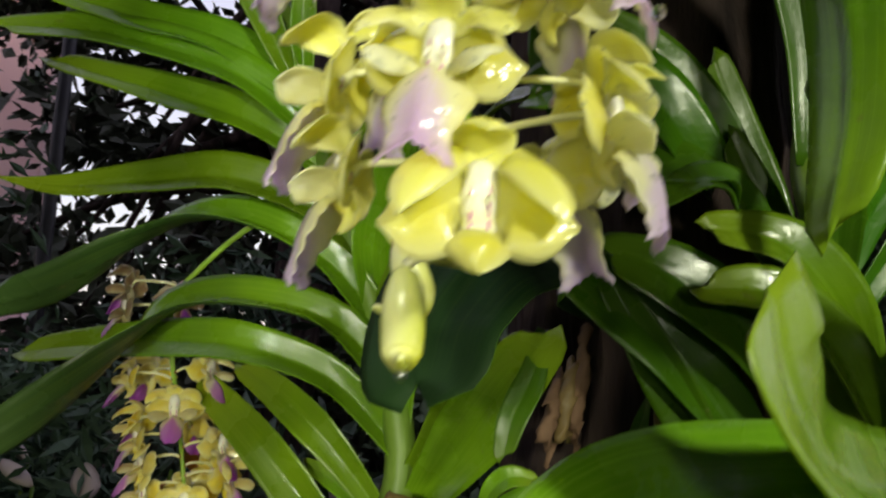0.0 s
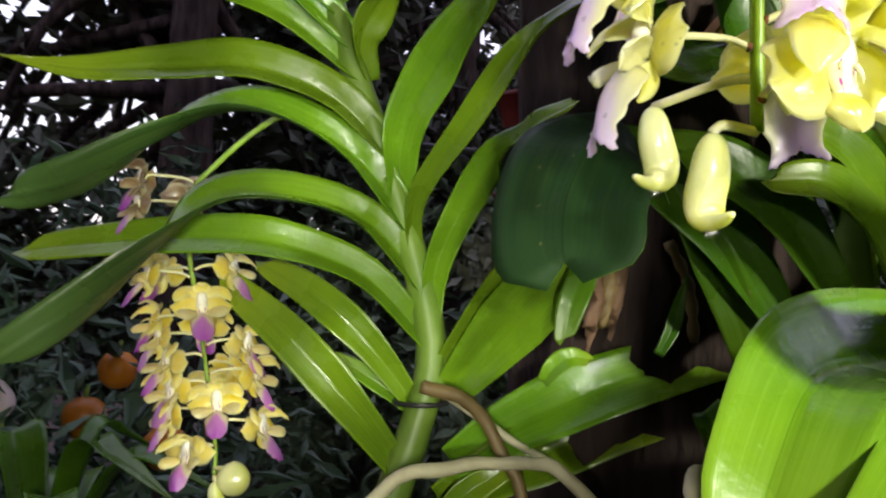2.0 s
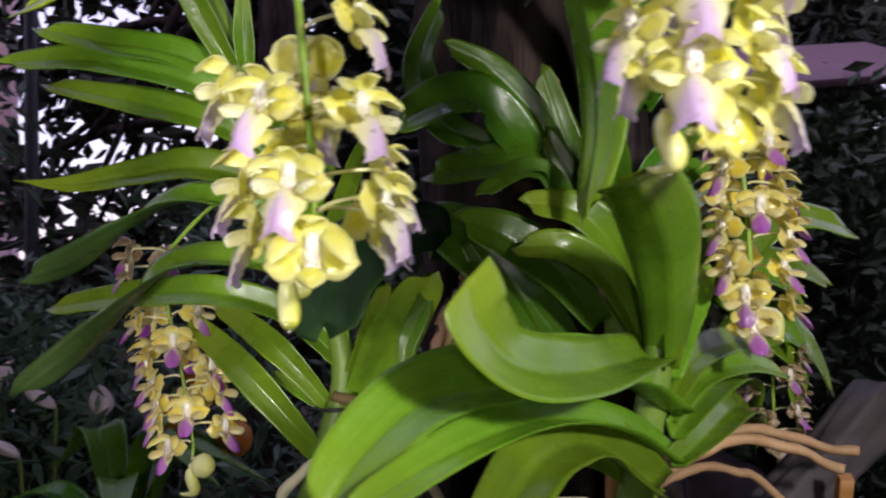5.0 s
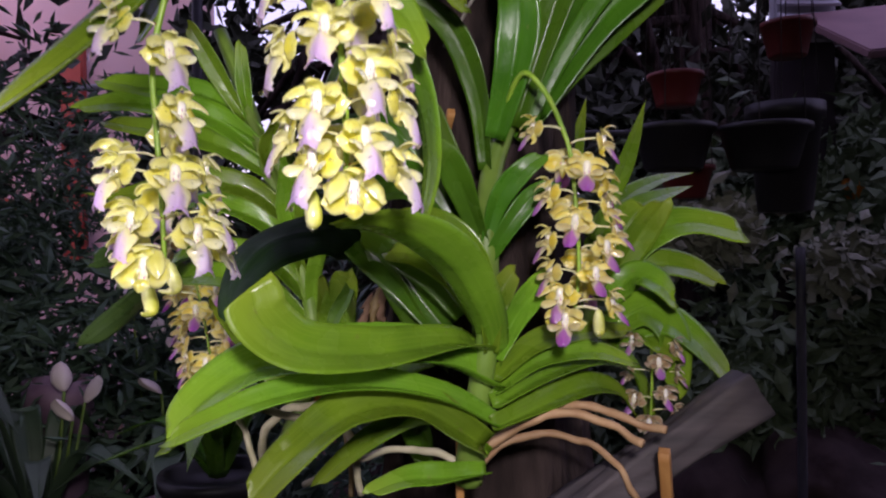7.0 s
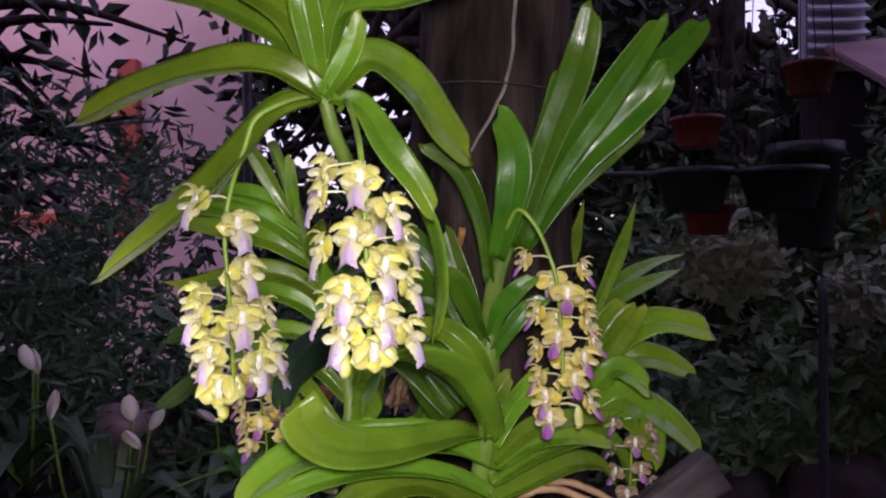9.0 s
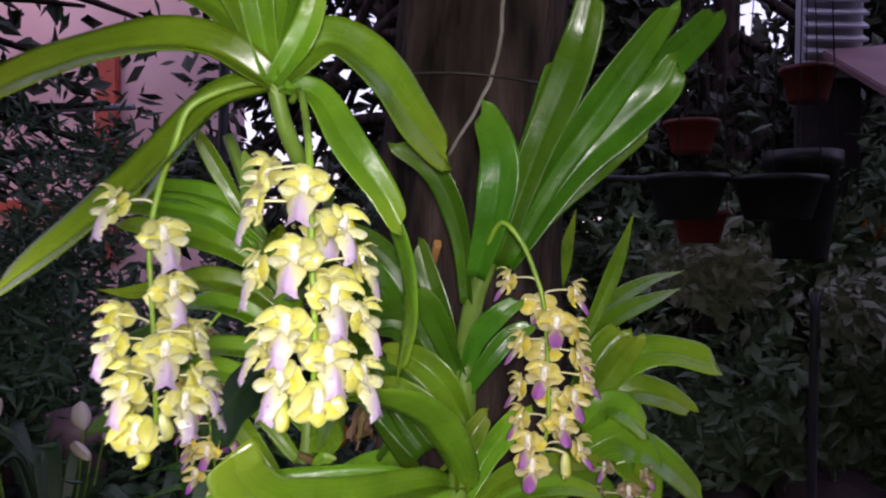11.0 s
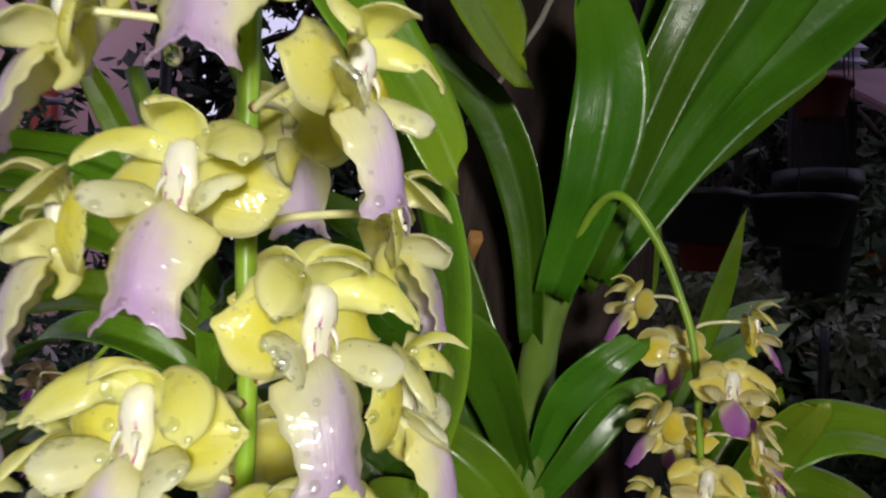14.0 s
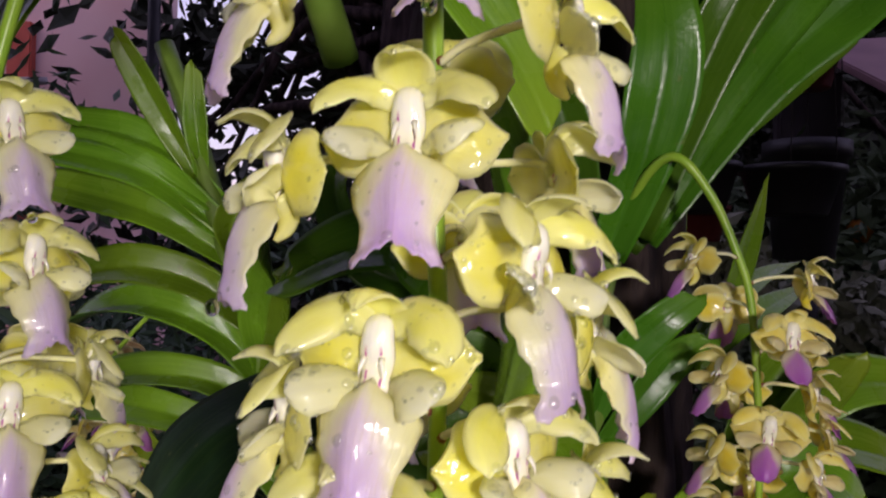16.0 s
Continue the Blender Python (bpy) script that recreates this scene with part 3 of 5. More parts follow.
leaf(plant_c, [(0.043, 0.6, -0.057), (0.02, 0.6, -0.016), (-0.01, 0.6, 0.005), (-0.036, 0.61, 0.007)], 0.0231, (-0.3, -0.85, 0.4), fold_by=2.0)
leaf(plant_c, [(0.039, 0.58, -0.158), (0.009, 0.56, -0.155), (-0.02, 0.55, -0.153), (-0.047, 0.54, -0.159)], 0.0207, (-0.2, -0.6, 0.8), fold_by=2.0)
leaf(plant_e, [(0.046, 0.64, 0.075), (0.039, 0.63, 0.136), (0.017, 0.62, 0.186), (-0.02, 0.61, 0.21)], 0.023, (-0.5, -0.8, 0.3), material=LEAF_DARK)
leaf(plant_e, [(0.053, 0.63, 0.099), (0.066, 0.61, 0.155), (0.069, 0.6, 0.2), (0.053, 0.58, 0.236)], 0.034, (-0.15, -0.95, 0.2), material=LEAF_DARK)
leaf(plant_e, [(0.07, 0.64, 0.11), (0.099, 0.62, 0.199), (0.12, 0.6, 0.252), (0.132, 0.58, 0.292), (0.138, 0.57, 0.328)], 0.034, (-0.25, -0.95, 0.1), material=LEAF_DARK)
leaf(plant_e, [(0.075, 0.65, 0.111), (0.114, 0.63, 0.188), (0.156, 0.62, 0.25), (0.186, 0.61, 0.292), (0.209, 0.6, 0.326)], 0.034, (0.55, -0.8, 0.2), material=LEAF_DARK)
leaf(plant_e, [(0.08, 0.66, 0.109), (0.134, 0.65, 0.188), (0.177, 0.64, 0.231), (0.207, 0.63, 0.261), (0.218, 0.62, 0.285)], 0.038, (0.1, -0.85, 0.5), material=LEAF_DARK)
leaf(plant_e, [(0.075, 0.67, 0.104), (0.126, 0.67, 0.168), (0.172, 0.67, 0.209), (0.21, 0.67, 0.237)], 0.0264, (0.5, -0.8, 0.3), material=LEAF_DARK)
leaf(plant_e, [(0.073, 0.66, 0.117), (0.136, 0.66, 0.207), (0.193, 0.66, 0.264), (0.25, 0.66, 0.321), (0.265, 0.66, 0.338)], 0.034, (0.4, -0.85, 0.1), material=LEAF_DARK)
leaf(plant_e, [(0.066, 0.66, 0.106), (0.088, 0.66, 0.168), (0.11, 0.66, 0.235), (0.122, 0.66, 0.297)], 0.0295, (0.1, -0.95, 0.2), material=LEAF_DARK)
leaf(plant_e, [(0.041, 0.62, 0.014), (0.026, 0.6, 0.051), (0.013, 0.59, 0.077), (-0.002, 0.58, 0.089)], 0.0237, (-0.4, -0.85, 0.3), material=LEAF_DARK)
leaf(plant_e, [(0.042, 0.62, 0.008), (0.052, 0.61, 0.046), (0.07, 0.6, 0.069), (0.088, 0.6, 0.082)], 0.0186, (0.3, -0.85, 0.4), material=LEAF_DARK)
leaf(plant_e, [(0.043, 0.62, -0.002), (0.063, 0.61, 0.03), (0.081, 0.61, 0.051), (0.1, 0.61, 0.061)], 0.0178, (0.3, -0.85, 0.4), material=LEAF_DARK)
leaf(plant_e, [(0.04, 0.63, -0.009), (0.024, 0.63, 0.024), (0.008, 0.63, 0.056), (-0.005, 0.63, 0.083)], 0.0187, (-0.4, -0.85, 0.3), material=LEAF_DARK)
leaf(plant_e, [(-0.045, 0.679, 0.011), (-0.088, 0.646, 0.025), (-0.128, 0.614, 0.013), (-0.149, 0.6, -0.012), (-0.155, 0.592, -0.039)], 0.058, (0.379, 0.766, -0.3), face_tip=(0.814, 0.602, -0.15), tip='lobed', material=LEAF_DARK, under=LEAF_SHADED, fold_by=0.45)
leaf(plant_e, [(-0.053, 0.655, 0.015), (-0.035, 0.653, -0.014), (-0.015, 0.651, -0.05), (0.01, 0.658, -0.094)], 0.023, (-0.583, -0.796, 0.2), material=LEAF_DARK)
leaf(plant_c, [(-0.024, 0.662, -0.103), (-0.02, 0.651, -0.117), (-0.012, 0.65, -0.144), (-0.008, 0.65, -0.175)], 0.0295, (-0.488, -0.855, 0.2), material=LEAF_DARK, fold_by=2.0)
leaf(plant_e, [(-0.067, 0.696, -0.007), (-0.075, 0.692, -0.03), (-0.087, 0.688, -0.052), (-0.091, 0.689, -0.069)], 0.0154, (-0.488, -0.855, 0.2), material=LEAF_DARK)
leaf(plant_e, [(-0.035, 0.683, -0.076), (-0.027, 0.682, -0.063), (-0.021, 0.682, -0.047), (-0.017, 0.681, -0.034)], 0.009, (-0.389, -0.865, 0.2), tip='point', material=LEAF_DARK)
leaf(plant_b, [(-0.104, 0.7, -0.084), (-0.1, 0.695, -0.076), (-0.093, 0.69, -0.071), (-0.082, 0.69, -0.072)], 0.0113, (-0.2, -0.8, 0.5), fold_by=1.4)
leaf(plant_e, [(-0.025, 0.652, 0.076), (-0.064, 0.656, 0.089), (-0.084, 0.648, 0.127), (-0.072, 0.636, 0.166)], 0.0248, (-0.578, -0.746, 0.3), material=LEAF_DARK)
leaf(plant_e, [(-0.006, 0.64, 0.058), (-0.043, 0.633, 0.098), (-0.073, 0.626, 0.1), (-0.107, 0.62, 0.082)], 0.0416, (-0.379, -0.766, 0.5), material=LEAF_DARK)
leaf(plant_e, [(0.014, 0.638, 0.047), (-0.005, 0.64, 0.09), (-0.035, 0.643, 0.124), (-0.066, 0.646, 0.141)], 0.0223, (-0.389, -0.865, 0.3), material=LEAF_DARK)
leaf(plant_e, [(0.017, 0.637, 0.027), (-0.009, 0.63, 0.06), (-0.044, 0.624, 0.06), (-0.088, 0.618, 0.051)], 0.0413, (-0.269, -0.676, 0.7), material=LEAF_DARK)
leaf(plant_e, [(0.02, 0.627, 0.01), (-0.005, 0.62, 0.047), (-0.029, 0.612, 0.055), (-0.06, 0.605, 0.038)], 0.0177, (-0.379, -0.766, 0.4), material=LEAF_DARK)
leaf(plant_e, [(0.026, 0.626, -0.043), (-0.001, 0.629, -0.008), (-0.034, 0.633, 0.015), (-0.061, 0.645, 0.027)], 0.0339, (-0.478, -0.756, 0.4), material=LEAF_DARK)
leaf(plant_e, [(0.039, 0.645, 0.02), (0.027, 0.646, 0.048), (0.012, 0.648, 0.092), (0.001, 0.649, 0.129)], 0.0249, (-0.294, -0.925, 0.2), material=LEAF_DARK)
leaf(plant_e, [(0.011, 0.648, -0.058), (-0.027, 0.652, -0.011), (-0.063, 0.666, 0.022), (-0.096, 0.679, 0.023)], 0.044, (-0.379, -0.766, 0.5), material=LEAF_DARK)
leaf(plant_t, [(-0.095, 0.505, 0.235), (-0.131, 0.49, 0.255), (-0.169, 0.47, 0.253), (-0.22, 0.45, 0.234), (-0.265, 0.43, 0.205)], 0.042, (-0.1, -0.8, 0.6), fold_by=1.4)
leaf(plant_t, [(-0.099, 0.51, 0.233), (-0.134, 0.5, 0.217), (-0.176, 0.49, 0.169), (-0.226, 0.48, 0.125), (-0.271, 0.474, 0.088)], 0.042, (-0.5, -0.75, 0.5), fold_by=1.4)
leaf(plant_t, [(-0.088, 0.51, 0.243), (-0.058, 0.515, 0.268), (-0.023, 0.53, 0.249), (0.002, 0.555, 0.218), (0.028, 0.576, 0.191)], 0.042, (0.4, -0.8, 0.4), face_tip=(0.5, -0.85, 0.1), fold_by=1.4)
leaf(plant_t, [(-0.089, 0.51, 0.235), (-0.064, 0.51, 0.228), (-0.041, 0.505, 0.193), (-0.018, 0.505, 0.163), (-0.003, 0.505, 0.136)], 0.0264, (0.3, -0.9, 0.3), fold_by=1.4)
leaf(plant_t, [(-0.066, 0.53, 0.228), (-0.034, 0.543, 0.177), (-0.009, 0.554, 0.125), (-0.001, 0.562, 0.074), (-0.008, 0.569, 0.022)], 0.040, (0.93, 0.33, 0.2), fold_by=0.8)
leaf(plant_t, [(-0.095, 0.505, 0.241), (-0.103, 0.5, 0.284), (-0.108, 0.49, 0.322), (-0.109, 0.48, 0.359)], 0.026, (0, -1, 0.1), fold_by=1.4)
leaf(plant_t, [(-0.094, 0.505, 0.236), (-0.080, 0.50, 0.255), (-0.068, 0.495, 0.275), (-0.06, 0.49, 0.30)], 0.02, (0.2, -0.9, 0.3), fold_by=1.4)
leaf(plant_t, [(-0.098, 0.51, 0.254), (-0.081, 0.52, 0.308), (-0.033, 0.53, 0.32), (0.03, 0.54, 0.344), (0.064, 0.54, 0.361)], 0.042, (0.1, -0.7, 0.7), fold_by=1.4)
leaf(plant_t, [(-0.101, 0.51, 0.254), (-0.122, 0.51, 0.301), (-0.16, 0.51, 0.33), (-0.203, 0.51, 0.355)], 0.0306, (-0.2, -0.8, 0.5), fold_by=1.4)
leaf(plant_t, [(-0.098, 0.51, 0.242), (-0.129, 0.52, 0.285), (-0.171, 0.53, 0.313), (-0.215, 0.53, 0.329), (-0.275, 0.54, 0.343)], 0.0258, (-0.2, -0.8, 0.5), fold_by=1.4)
leaf(plant_t, [(-0.098, 0.51, 0.263), (-0.093, 0.51, 0.305), (-0.074, 0.51, 0.343), (-0.059, 0.51, 0.371)], 0.024, (0.2, -0.9, 0.2), fold_by=1.4)
leaf(plant_t, [(-0.096, 0.52, 0.237), (-0.135, 0.52, 0.225), (-0.172, 0.53, 0.191), (-0.201, 0.54, 0.158)], 0.0395, (-0.4, -0.7, 0.5), fold_by=1.4)
leaf(plant_f, [(0.161, 0.69, -0.024), (0.19, 0.685, 0.015), (0.225, 0.68, 0.031), (0.276, 0.679, 0.022)], 0.034, (0.1, -0.75, 0.65), tip='cut')
leaf(plant_f, [(0.161, 0.69, -0.036), (0.196, 0.685, -0.009), (0.227, 0.68, -0.01), (0.257, 0.68, -0.024)], 0.034, (0.1, -0.7, 0.7))
leaf(plant_f, [(0.147, 0.68, -0.034), (0.169, 0.67, 0.002), (0.185, 0.66, 0.029), (0.198, 0.65, 0.049)], 0.0285, (0.2, -0.9, 0.3))
leaf(plant_f, [(0.145, 0.7, -0.037), (0.163, 0.7, 0.005), (0.182, 0.7, 0.035), (0.197, 0.7, 0.048)], 0.034, (0.2, -0.9, 0.3))
leaf(plant_f, [(0.151, 0.67, -0.039), (0.173, 0.66, -0.017), (0.191, 0.65, -0.022), (0.206, 0.65, -0.037)], 0.034, (0.2, -0.7, 0.7))
leaf(plant_f, [(0.149, 0.67, -0.066), (0.178, 0.668, -0.047), (0.203, 0.668, -0.060), (0.212, 0.67, -0.090), (0.215, 0.673, -0.120)], 0.042, (0.2, -0.7, 0.6), face_tip=(0.35, -0.9, 0.2), tip='taper')
leaf(plant_f, [(0.157, 0.67, -0.068), (0.198, 0.67, -0.055), (0.236, 0.68, -0.077), (0.274, 0.7, -0.113)], 0.034, (0.4, -0.8, 0.4))
leaf(plant_f, [(0.147, 0.68, -0.07), (0.175, 0.67, -0.063), (0.195, 0.66, -0.072), (0.213, 0.66, -0.09)], 0.0308, (0.3, -0.8, 0.5))
leaf(plant_f, [(0.165, 0.78, 0.017), (0.194, 0.79, 0.077), (0.214, 0.8, 0.124), (0.228, 0.81, 0.162)], 0.02, (0.2, -0.95, 0.2), tip='point')
leaf(plant_f, [(0.132, 0.78, 0.051), (0.146, 0.79, 0.098), (0.156, 0.8, 0.132), (0.166, 0.81, 0.166)], 0.0198, (0.2, -0.95, 0.2), tip='point')
leaf(plant_f, [(0.162, 0.8, 0.023), (0.212, 0.84, 0.062), (0.265, 0.88, 0.087), (0.318, 0.92, 0.098)], 0.0215, (0.1, -0.8, 0.6), tip='point')
leaf(plant_f, [(0.162, 0.8, 0.009), (0.214, 0.82, 0.049), (0.264, 0.85, 0.068), (0.302, 0.88, 0.079)], 0.0237, (0.1, -0.8, 0.6), tip='point')


# ---- flowers ----
def petal_rows(length, width, bend, cup, widest=0.55, nv=12, nu=10):
    """A hooded blade from the origin along z, its face to +y; bend in degrees curls it towards its face."""
    rows, y, z, dv = [], 0.0, 0.0, length / nv
    for i in range(nv + 1):
        v = i / nv
        a = radians(bend) * min(1.0, v * 1.35) ** 0.8
        if i:
            y, z = y + math.sin(a) * dv, z + math.cos(a) * dv
        s = min(1, v / widest) if v < widest else (1 - v) / (1 - widest)
        w = 0.5 * width * (0.22 + 0.78 * math.sin(s * math.pi / 2) ** 0.8 if v < widest else math.sqrt(max(0.002, 1 - (1 - s) ** 2.2)))
        rows.append([Vector((u * w, y + math.cos(a) * cup * w * (u * u - 0.3), z - math.sin(a) * cup * w * (u * u - 0.3))) for u in (2 * j / nu - 1 for j in range(nu + 1))])
    return rows


def turn(axis, degrees):
    return Matrix.Rotation(radians(degrees), 4, axis)


def smooth_at(values, v):
    """A value on a smooth curve through evenly spaced values, for v in 0..1."""
    s = v * (len(values) - 1)
    k = min(int(s), len(values) - 2)
    t = s - k
    a, b, c, d = values[max(k - 1, 0)], values[k], values[k + 1], values[min(k + 2, len(values) - 1)]
    return 0.5 * (2 * b + (c - a) * t + (2 * a - 5 * b + 4 * c - d) * t * t + (3 * b - a - 3 * c + d) * t ** 3)


def blade_mesh(name, material, m, thick, spine, halves, face, cup=-0.3, seed=0, ripple=0.07, frill=0.0, notch=0.0, keel=0.0, round_end=False, nv=16, nu=10):
    """A petal along a spine, halves wide to each side, its outer skin turned to face; a negative cup bends the edges away."""
    pts, f = spline(spine, nv), Vector(face)
    rows = []
    for i, p in enumerate(pts):
        v = i / nv
        t = (pts[min(i + 1, nv)] - pts[max(i - 1, 0)]).normalized()
        n = (f - t * f.dot(t)).normalized()
        across = t.cross(n)
        w = max(0.02, smooth_at(halves, v))
        if round_end and v > 0.72:
            w *= max(0.04, 1 - ((v - 0.72) / 0.28) ** 2.4) ** 0.5
        row = []
        for j in range(nu + 1):
            u = 2 * j / nu - 1
            k = noise.noise(Vector((u * 1.7, v * 2.4, seed * 7.3)))
            lift = cup * w * (u * u - 0.3) + ripple * k + keel * math.exp(-(u * 3.2) ** 2) * (1 - v)
            lift += frill * abs(u) ** 3 * math.sin(v * 34 + seed * 3 + 2 * u) * min(1, v * 1.6)
            along = -notch * max(0, 1 - abs(u) * 1.25) * max(0, v - 0.7) / 0.3 + frill * 0.8 * math.sin(u * 19 + seed) * max(0, v - 0.85) / 0.15
            side = 1 + (0.05 * noise.noise(Vector((v * 7, seed * 3.1, u))) if abs(u) > 0.7 else 0)
            row.append(m @ (p + across * (u * w * side) + n * lift + t * along))
        rows.append(row)
    bm = bmesh.new()
    shell(bm, rows, thick)
    bmesh.ops.recalc_face_normals(bm, faces=bm.faces)
    return finish(bm, name, material)


def flower_kit(seed, mats, scale, gold, opened=True):
    """The meshes of one flower, facing +y, in metres: a hood, two drooping petals, two broad sepals swept back,
    two pale ear-like lobes and the hanging lip. A half-open one keeps its petals closed over a short lip."""
    petal_m, sepal_m, lobe_m, lip_m = mats
    rng = random.Random(seed)
    big = Matrix.Scale(UNIT * scale, 4)
    j = lambda a: rng.uniform(-a, a)
    kit = []
    th = 0.05 * UNIT * scale
    slim = 0.86 if gold else 1.0
    shut = 0.0 if opened else 0.26

    def add(name, mat, spine, halves, face, **k):
        kit.append((name, blade_mesh(name, mat, big, th, spine, [h * slim for h in halves], face, seed=seed + len(kit), **k)))

    d = j(0.12)
    add("dorsal_sepal", petal_m, [(0, -0.1, 0.4), (0.02, 0.02, 0.85), (0.03, 0.34, 1.22 + d - shut * 0.4), (0.03, 0.85, 1.34 + d - shut), (0.02, 1.35 - shut * 0.6, 1.14 + 1.6 * d - 1.4 * shut)], [0.36, 0.58, 0.62, 0.42, 0.05], (0, -0.7, 0.8), cup=-0.34)
    for s in (-1, 1):
        dy, dz, r = j(0.14), j(0.16), 1 - 0.65 * shut
        add("petal", petal_m, [(0.12 * s, 0, 0.4), (0.68 * s * r, 0.2 + dy, 0.76), (1.25 * s * r, 0.55 + dy + shut, 0.64 + dz - shut), (1.6 * s * r, 0.9 + dy + shut * 0.6, 0.26 + dz - 1.6 * shut), (1.7 * s * r, 1.02 + dy + shut * 0.4, 0.0 + dz - 2.2 * shut)], [0.28, 0.48, 0.54, 0.36, 0.04], (0.3 * s, 0.82, 0.5), cup=-0.42)
    for s in (-1, 1):
        dy, dz, r = j(0.12), j(0.15), 1 - 0.4 * shut
        add("lateral_sepal", sepal_m, [(0.08 * s, 0.02, -0.28), (0.7 * s * r, 0.06 + shut * 0.8, -0.16), (1.4 * s * r, -0.06 + dy + shut * 1.7, -0.2 + dz - shut), (1.98 * s * r, -0.3 + dy + shut * 2.6, -0.16 + dz - 1.6 * shut)], [0.6, 0.94, 0.82, 0.06], (0.25 * s, 0.95, 0.2), cup=-0.34, ripple=0.08)
    if not opened:
        add("lip", sepal_m, [(0, 0.3, -0.6), (0, 0.62, -1.0), (0, 0.72, -1.5)], [0.4, 0.62, 0.25], (0, 0.9, 0.3), cup=-0.5, round_end=True)
        return kit
    for s in (-1, 1):
        dy, dz = j(0.12), j(0.14)
        add("side_lobe", lobe_m, [(0.3 * s, 0.3, -0.62), (0.7 * s, 0.62, -0.48 + dz), (1.1 * s, 0.98 + dy, -0.5 + dz), (1.42 * s, 1.2 + dy, -0.66 + dz)], [0.2, 0.48, 0.56, 0.5], (-0.1 * s, 0.75, 0.6), cup=-0.45, round_end=True)
    a = j(0.16)
    if gold:
        add("lip", lip_m, [(0, 0.3, -0.7), (0, 0.7, -0.95), (0, 1.15, -1.4), (0, 1.5 + a, -1.95), (0, 1.72 + a, -2.3)], [0.34, 0.84, 0.86, 0.72, 0.34], (0, 0.8, 0.6), cup=-0.42, frill=0.04, keel=0.12)
        return kit
    add("lip", lip_m, [(0, 0.28, -0.68), (0, 0.72, -0.92), (0, 1.18 + a * 0.4, -1.55), (0, 1.5 + a, -2.32), (0, 1.72 + 1.6 * a, -2.92)], [0.30, 1.04, 0.98, 0.72, 0.90], (0, 0.78, 0.62), cup=-0.52, frill=0.055, notch=0.36, keel=0.16, nv=24, nu=18)
    return kit


def column_mesh(scale, seed):
    """The broad white column, its cap tucked under the hood, two short teeth at its foot."""
    bm = bmesh.new()
    s = UNIT * scale
    path = spline([(0, -0.1, 0.5), (0, 0.1, 0.46), (0, 0.2, 0.15), (0, 0.2, -0.3), (0, 0.4, -0.78)], 14)
    tube(bm, [p * s for p in path], lambda v: s * (0.15 + 0.1 * math.sin(min(1, v * 1.2) * math.pi) ** 0.7), 14)
    for v in bm.verts:
        v.co.x *= 1.3 + 0.85 * min(1.0, max(0.0, 0.3 - v.co.z / s))
    for k in (-1, 1):
        tube(bm, [p * s for p in spline([(0.17 * k, 0.4, -0.1), (0.23 * k, 0.52, -0.3), (0.25 * k, 0.54, -0.52)], 6)], lambda v: s * 0.075 * (1.02 - v), 6)
    return finish(bm, "column", COLUMN)


def spur_mesh(scale, material):
    bm = bmesh.new()
    s = UNIT * scale
    path = spline([(0, 0.25, -0.7), (0, 0.05, -1.05), (0, 0.12, -1.4), (0, 0.4, -1.65)], 10)
    tube(bm, [p * s for p in path], lambda v: s * (0.34 * (1 - v) ** 0.8 + 0.06), 10)
    return finish(bm, "spur", material)


def pedicel_mesh(root, scale):
    """The stalk of one flower, from its back to root, both in the flower's own space."""
    bm = bmesh.new()
    s = UNIT * scale
    path = spline([Vector((0, 0.05, -0.05)) * s, Vector((0, -0.45, 0.12)) * s, root.lerp(Vector((0, -0.45, 0.12)) * s, 0.35) + Vector((0, 0, 0.22 * s)), root], 12)
    tube(bm, path, lambda v: s * (0.105 + 0.15 * max(0, 1 - v * 5)), 8)
    return finish(bm, "pedicel", PEDICEL)


def dew_mesh(kit, scale, seed, count):
    """Small beads of water on the petals, thickest along the edges."""
    rng = random.Random(seed)
    bm = bmesh.new()
    for _ in range(count):
        me = rng.choice(kit)[1]
        v = me.vertices[rng.randrange(len(me.vertices) // 2)]
        r = UNIT * scale * rng.choice((0.02, 0.03, 0.035, 0.045, 0.06, 0.08, 0.12))
        m = Matrix.Translation(v.co) @ v.normal.to_track_quat("Z", "Y").to_matrix().to_4x4() @ Matrix.Diagonal((r, r * rng.uniform(0.8, 1.2), r * 0.5, 1))
        bmesh.ops.create_icosphere(bm, subdivisions=2, radius=1, matrix=m)
    return finish(bm, "dew", DEW)


UNIT = 0.0082
KITS = {}
for kind, mats, scale in (("pale", (PALE, PALE_SEPAL, PALE_LOBE, PALE_LIP), 0.92), ("gold", (GOLD, GOLD_SEPAL, GOLD_LOBE, GOLD_LIP), 0.78), ("faded", (FADED, FADED, FADED, GOLD_LIP), 0.78)):
    KITS[kind] = []
    for k in range(5):
        kit = flower_kit(k * 11 + 3, mats, scale, kind != "pale")
        extra = [("spur", spur_mesh(scale, mats[1]))]
        if kind == "pale":
            extra.append(("dew", dew_mesh(kit, scale, k, 110)))
        KITS[kind].append((column_mesh(scale, k), kit + extra))
    KITS[kind].append((column_mesh(scale * 0.95, 9), flower_kit(77, mats, scale, kind != "pale", False)))

LABELS = {"lip": {"pale": "lavender frilled lip", "gold": "magenta frilled lip"}, "dew": {"pale": "clear beads of water"}, "pedicel": {"pale": "pale thin flower stalk", "gold": "pale thin flower stalk"}}


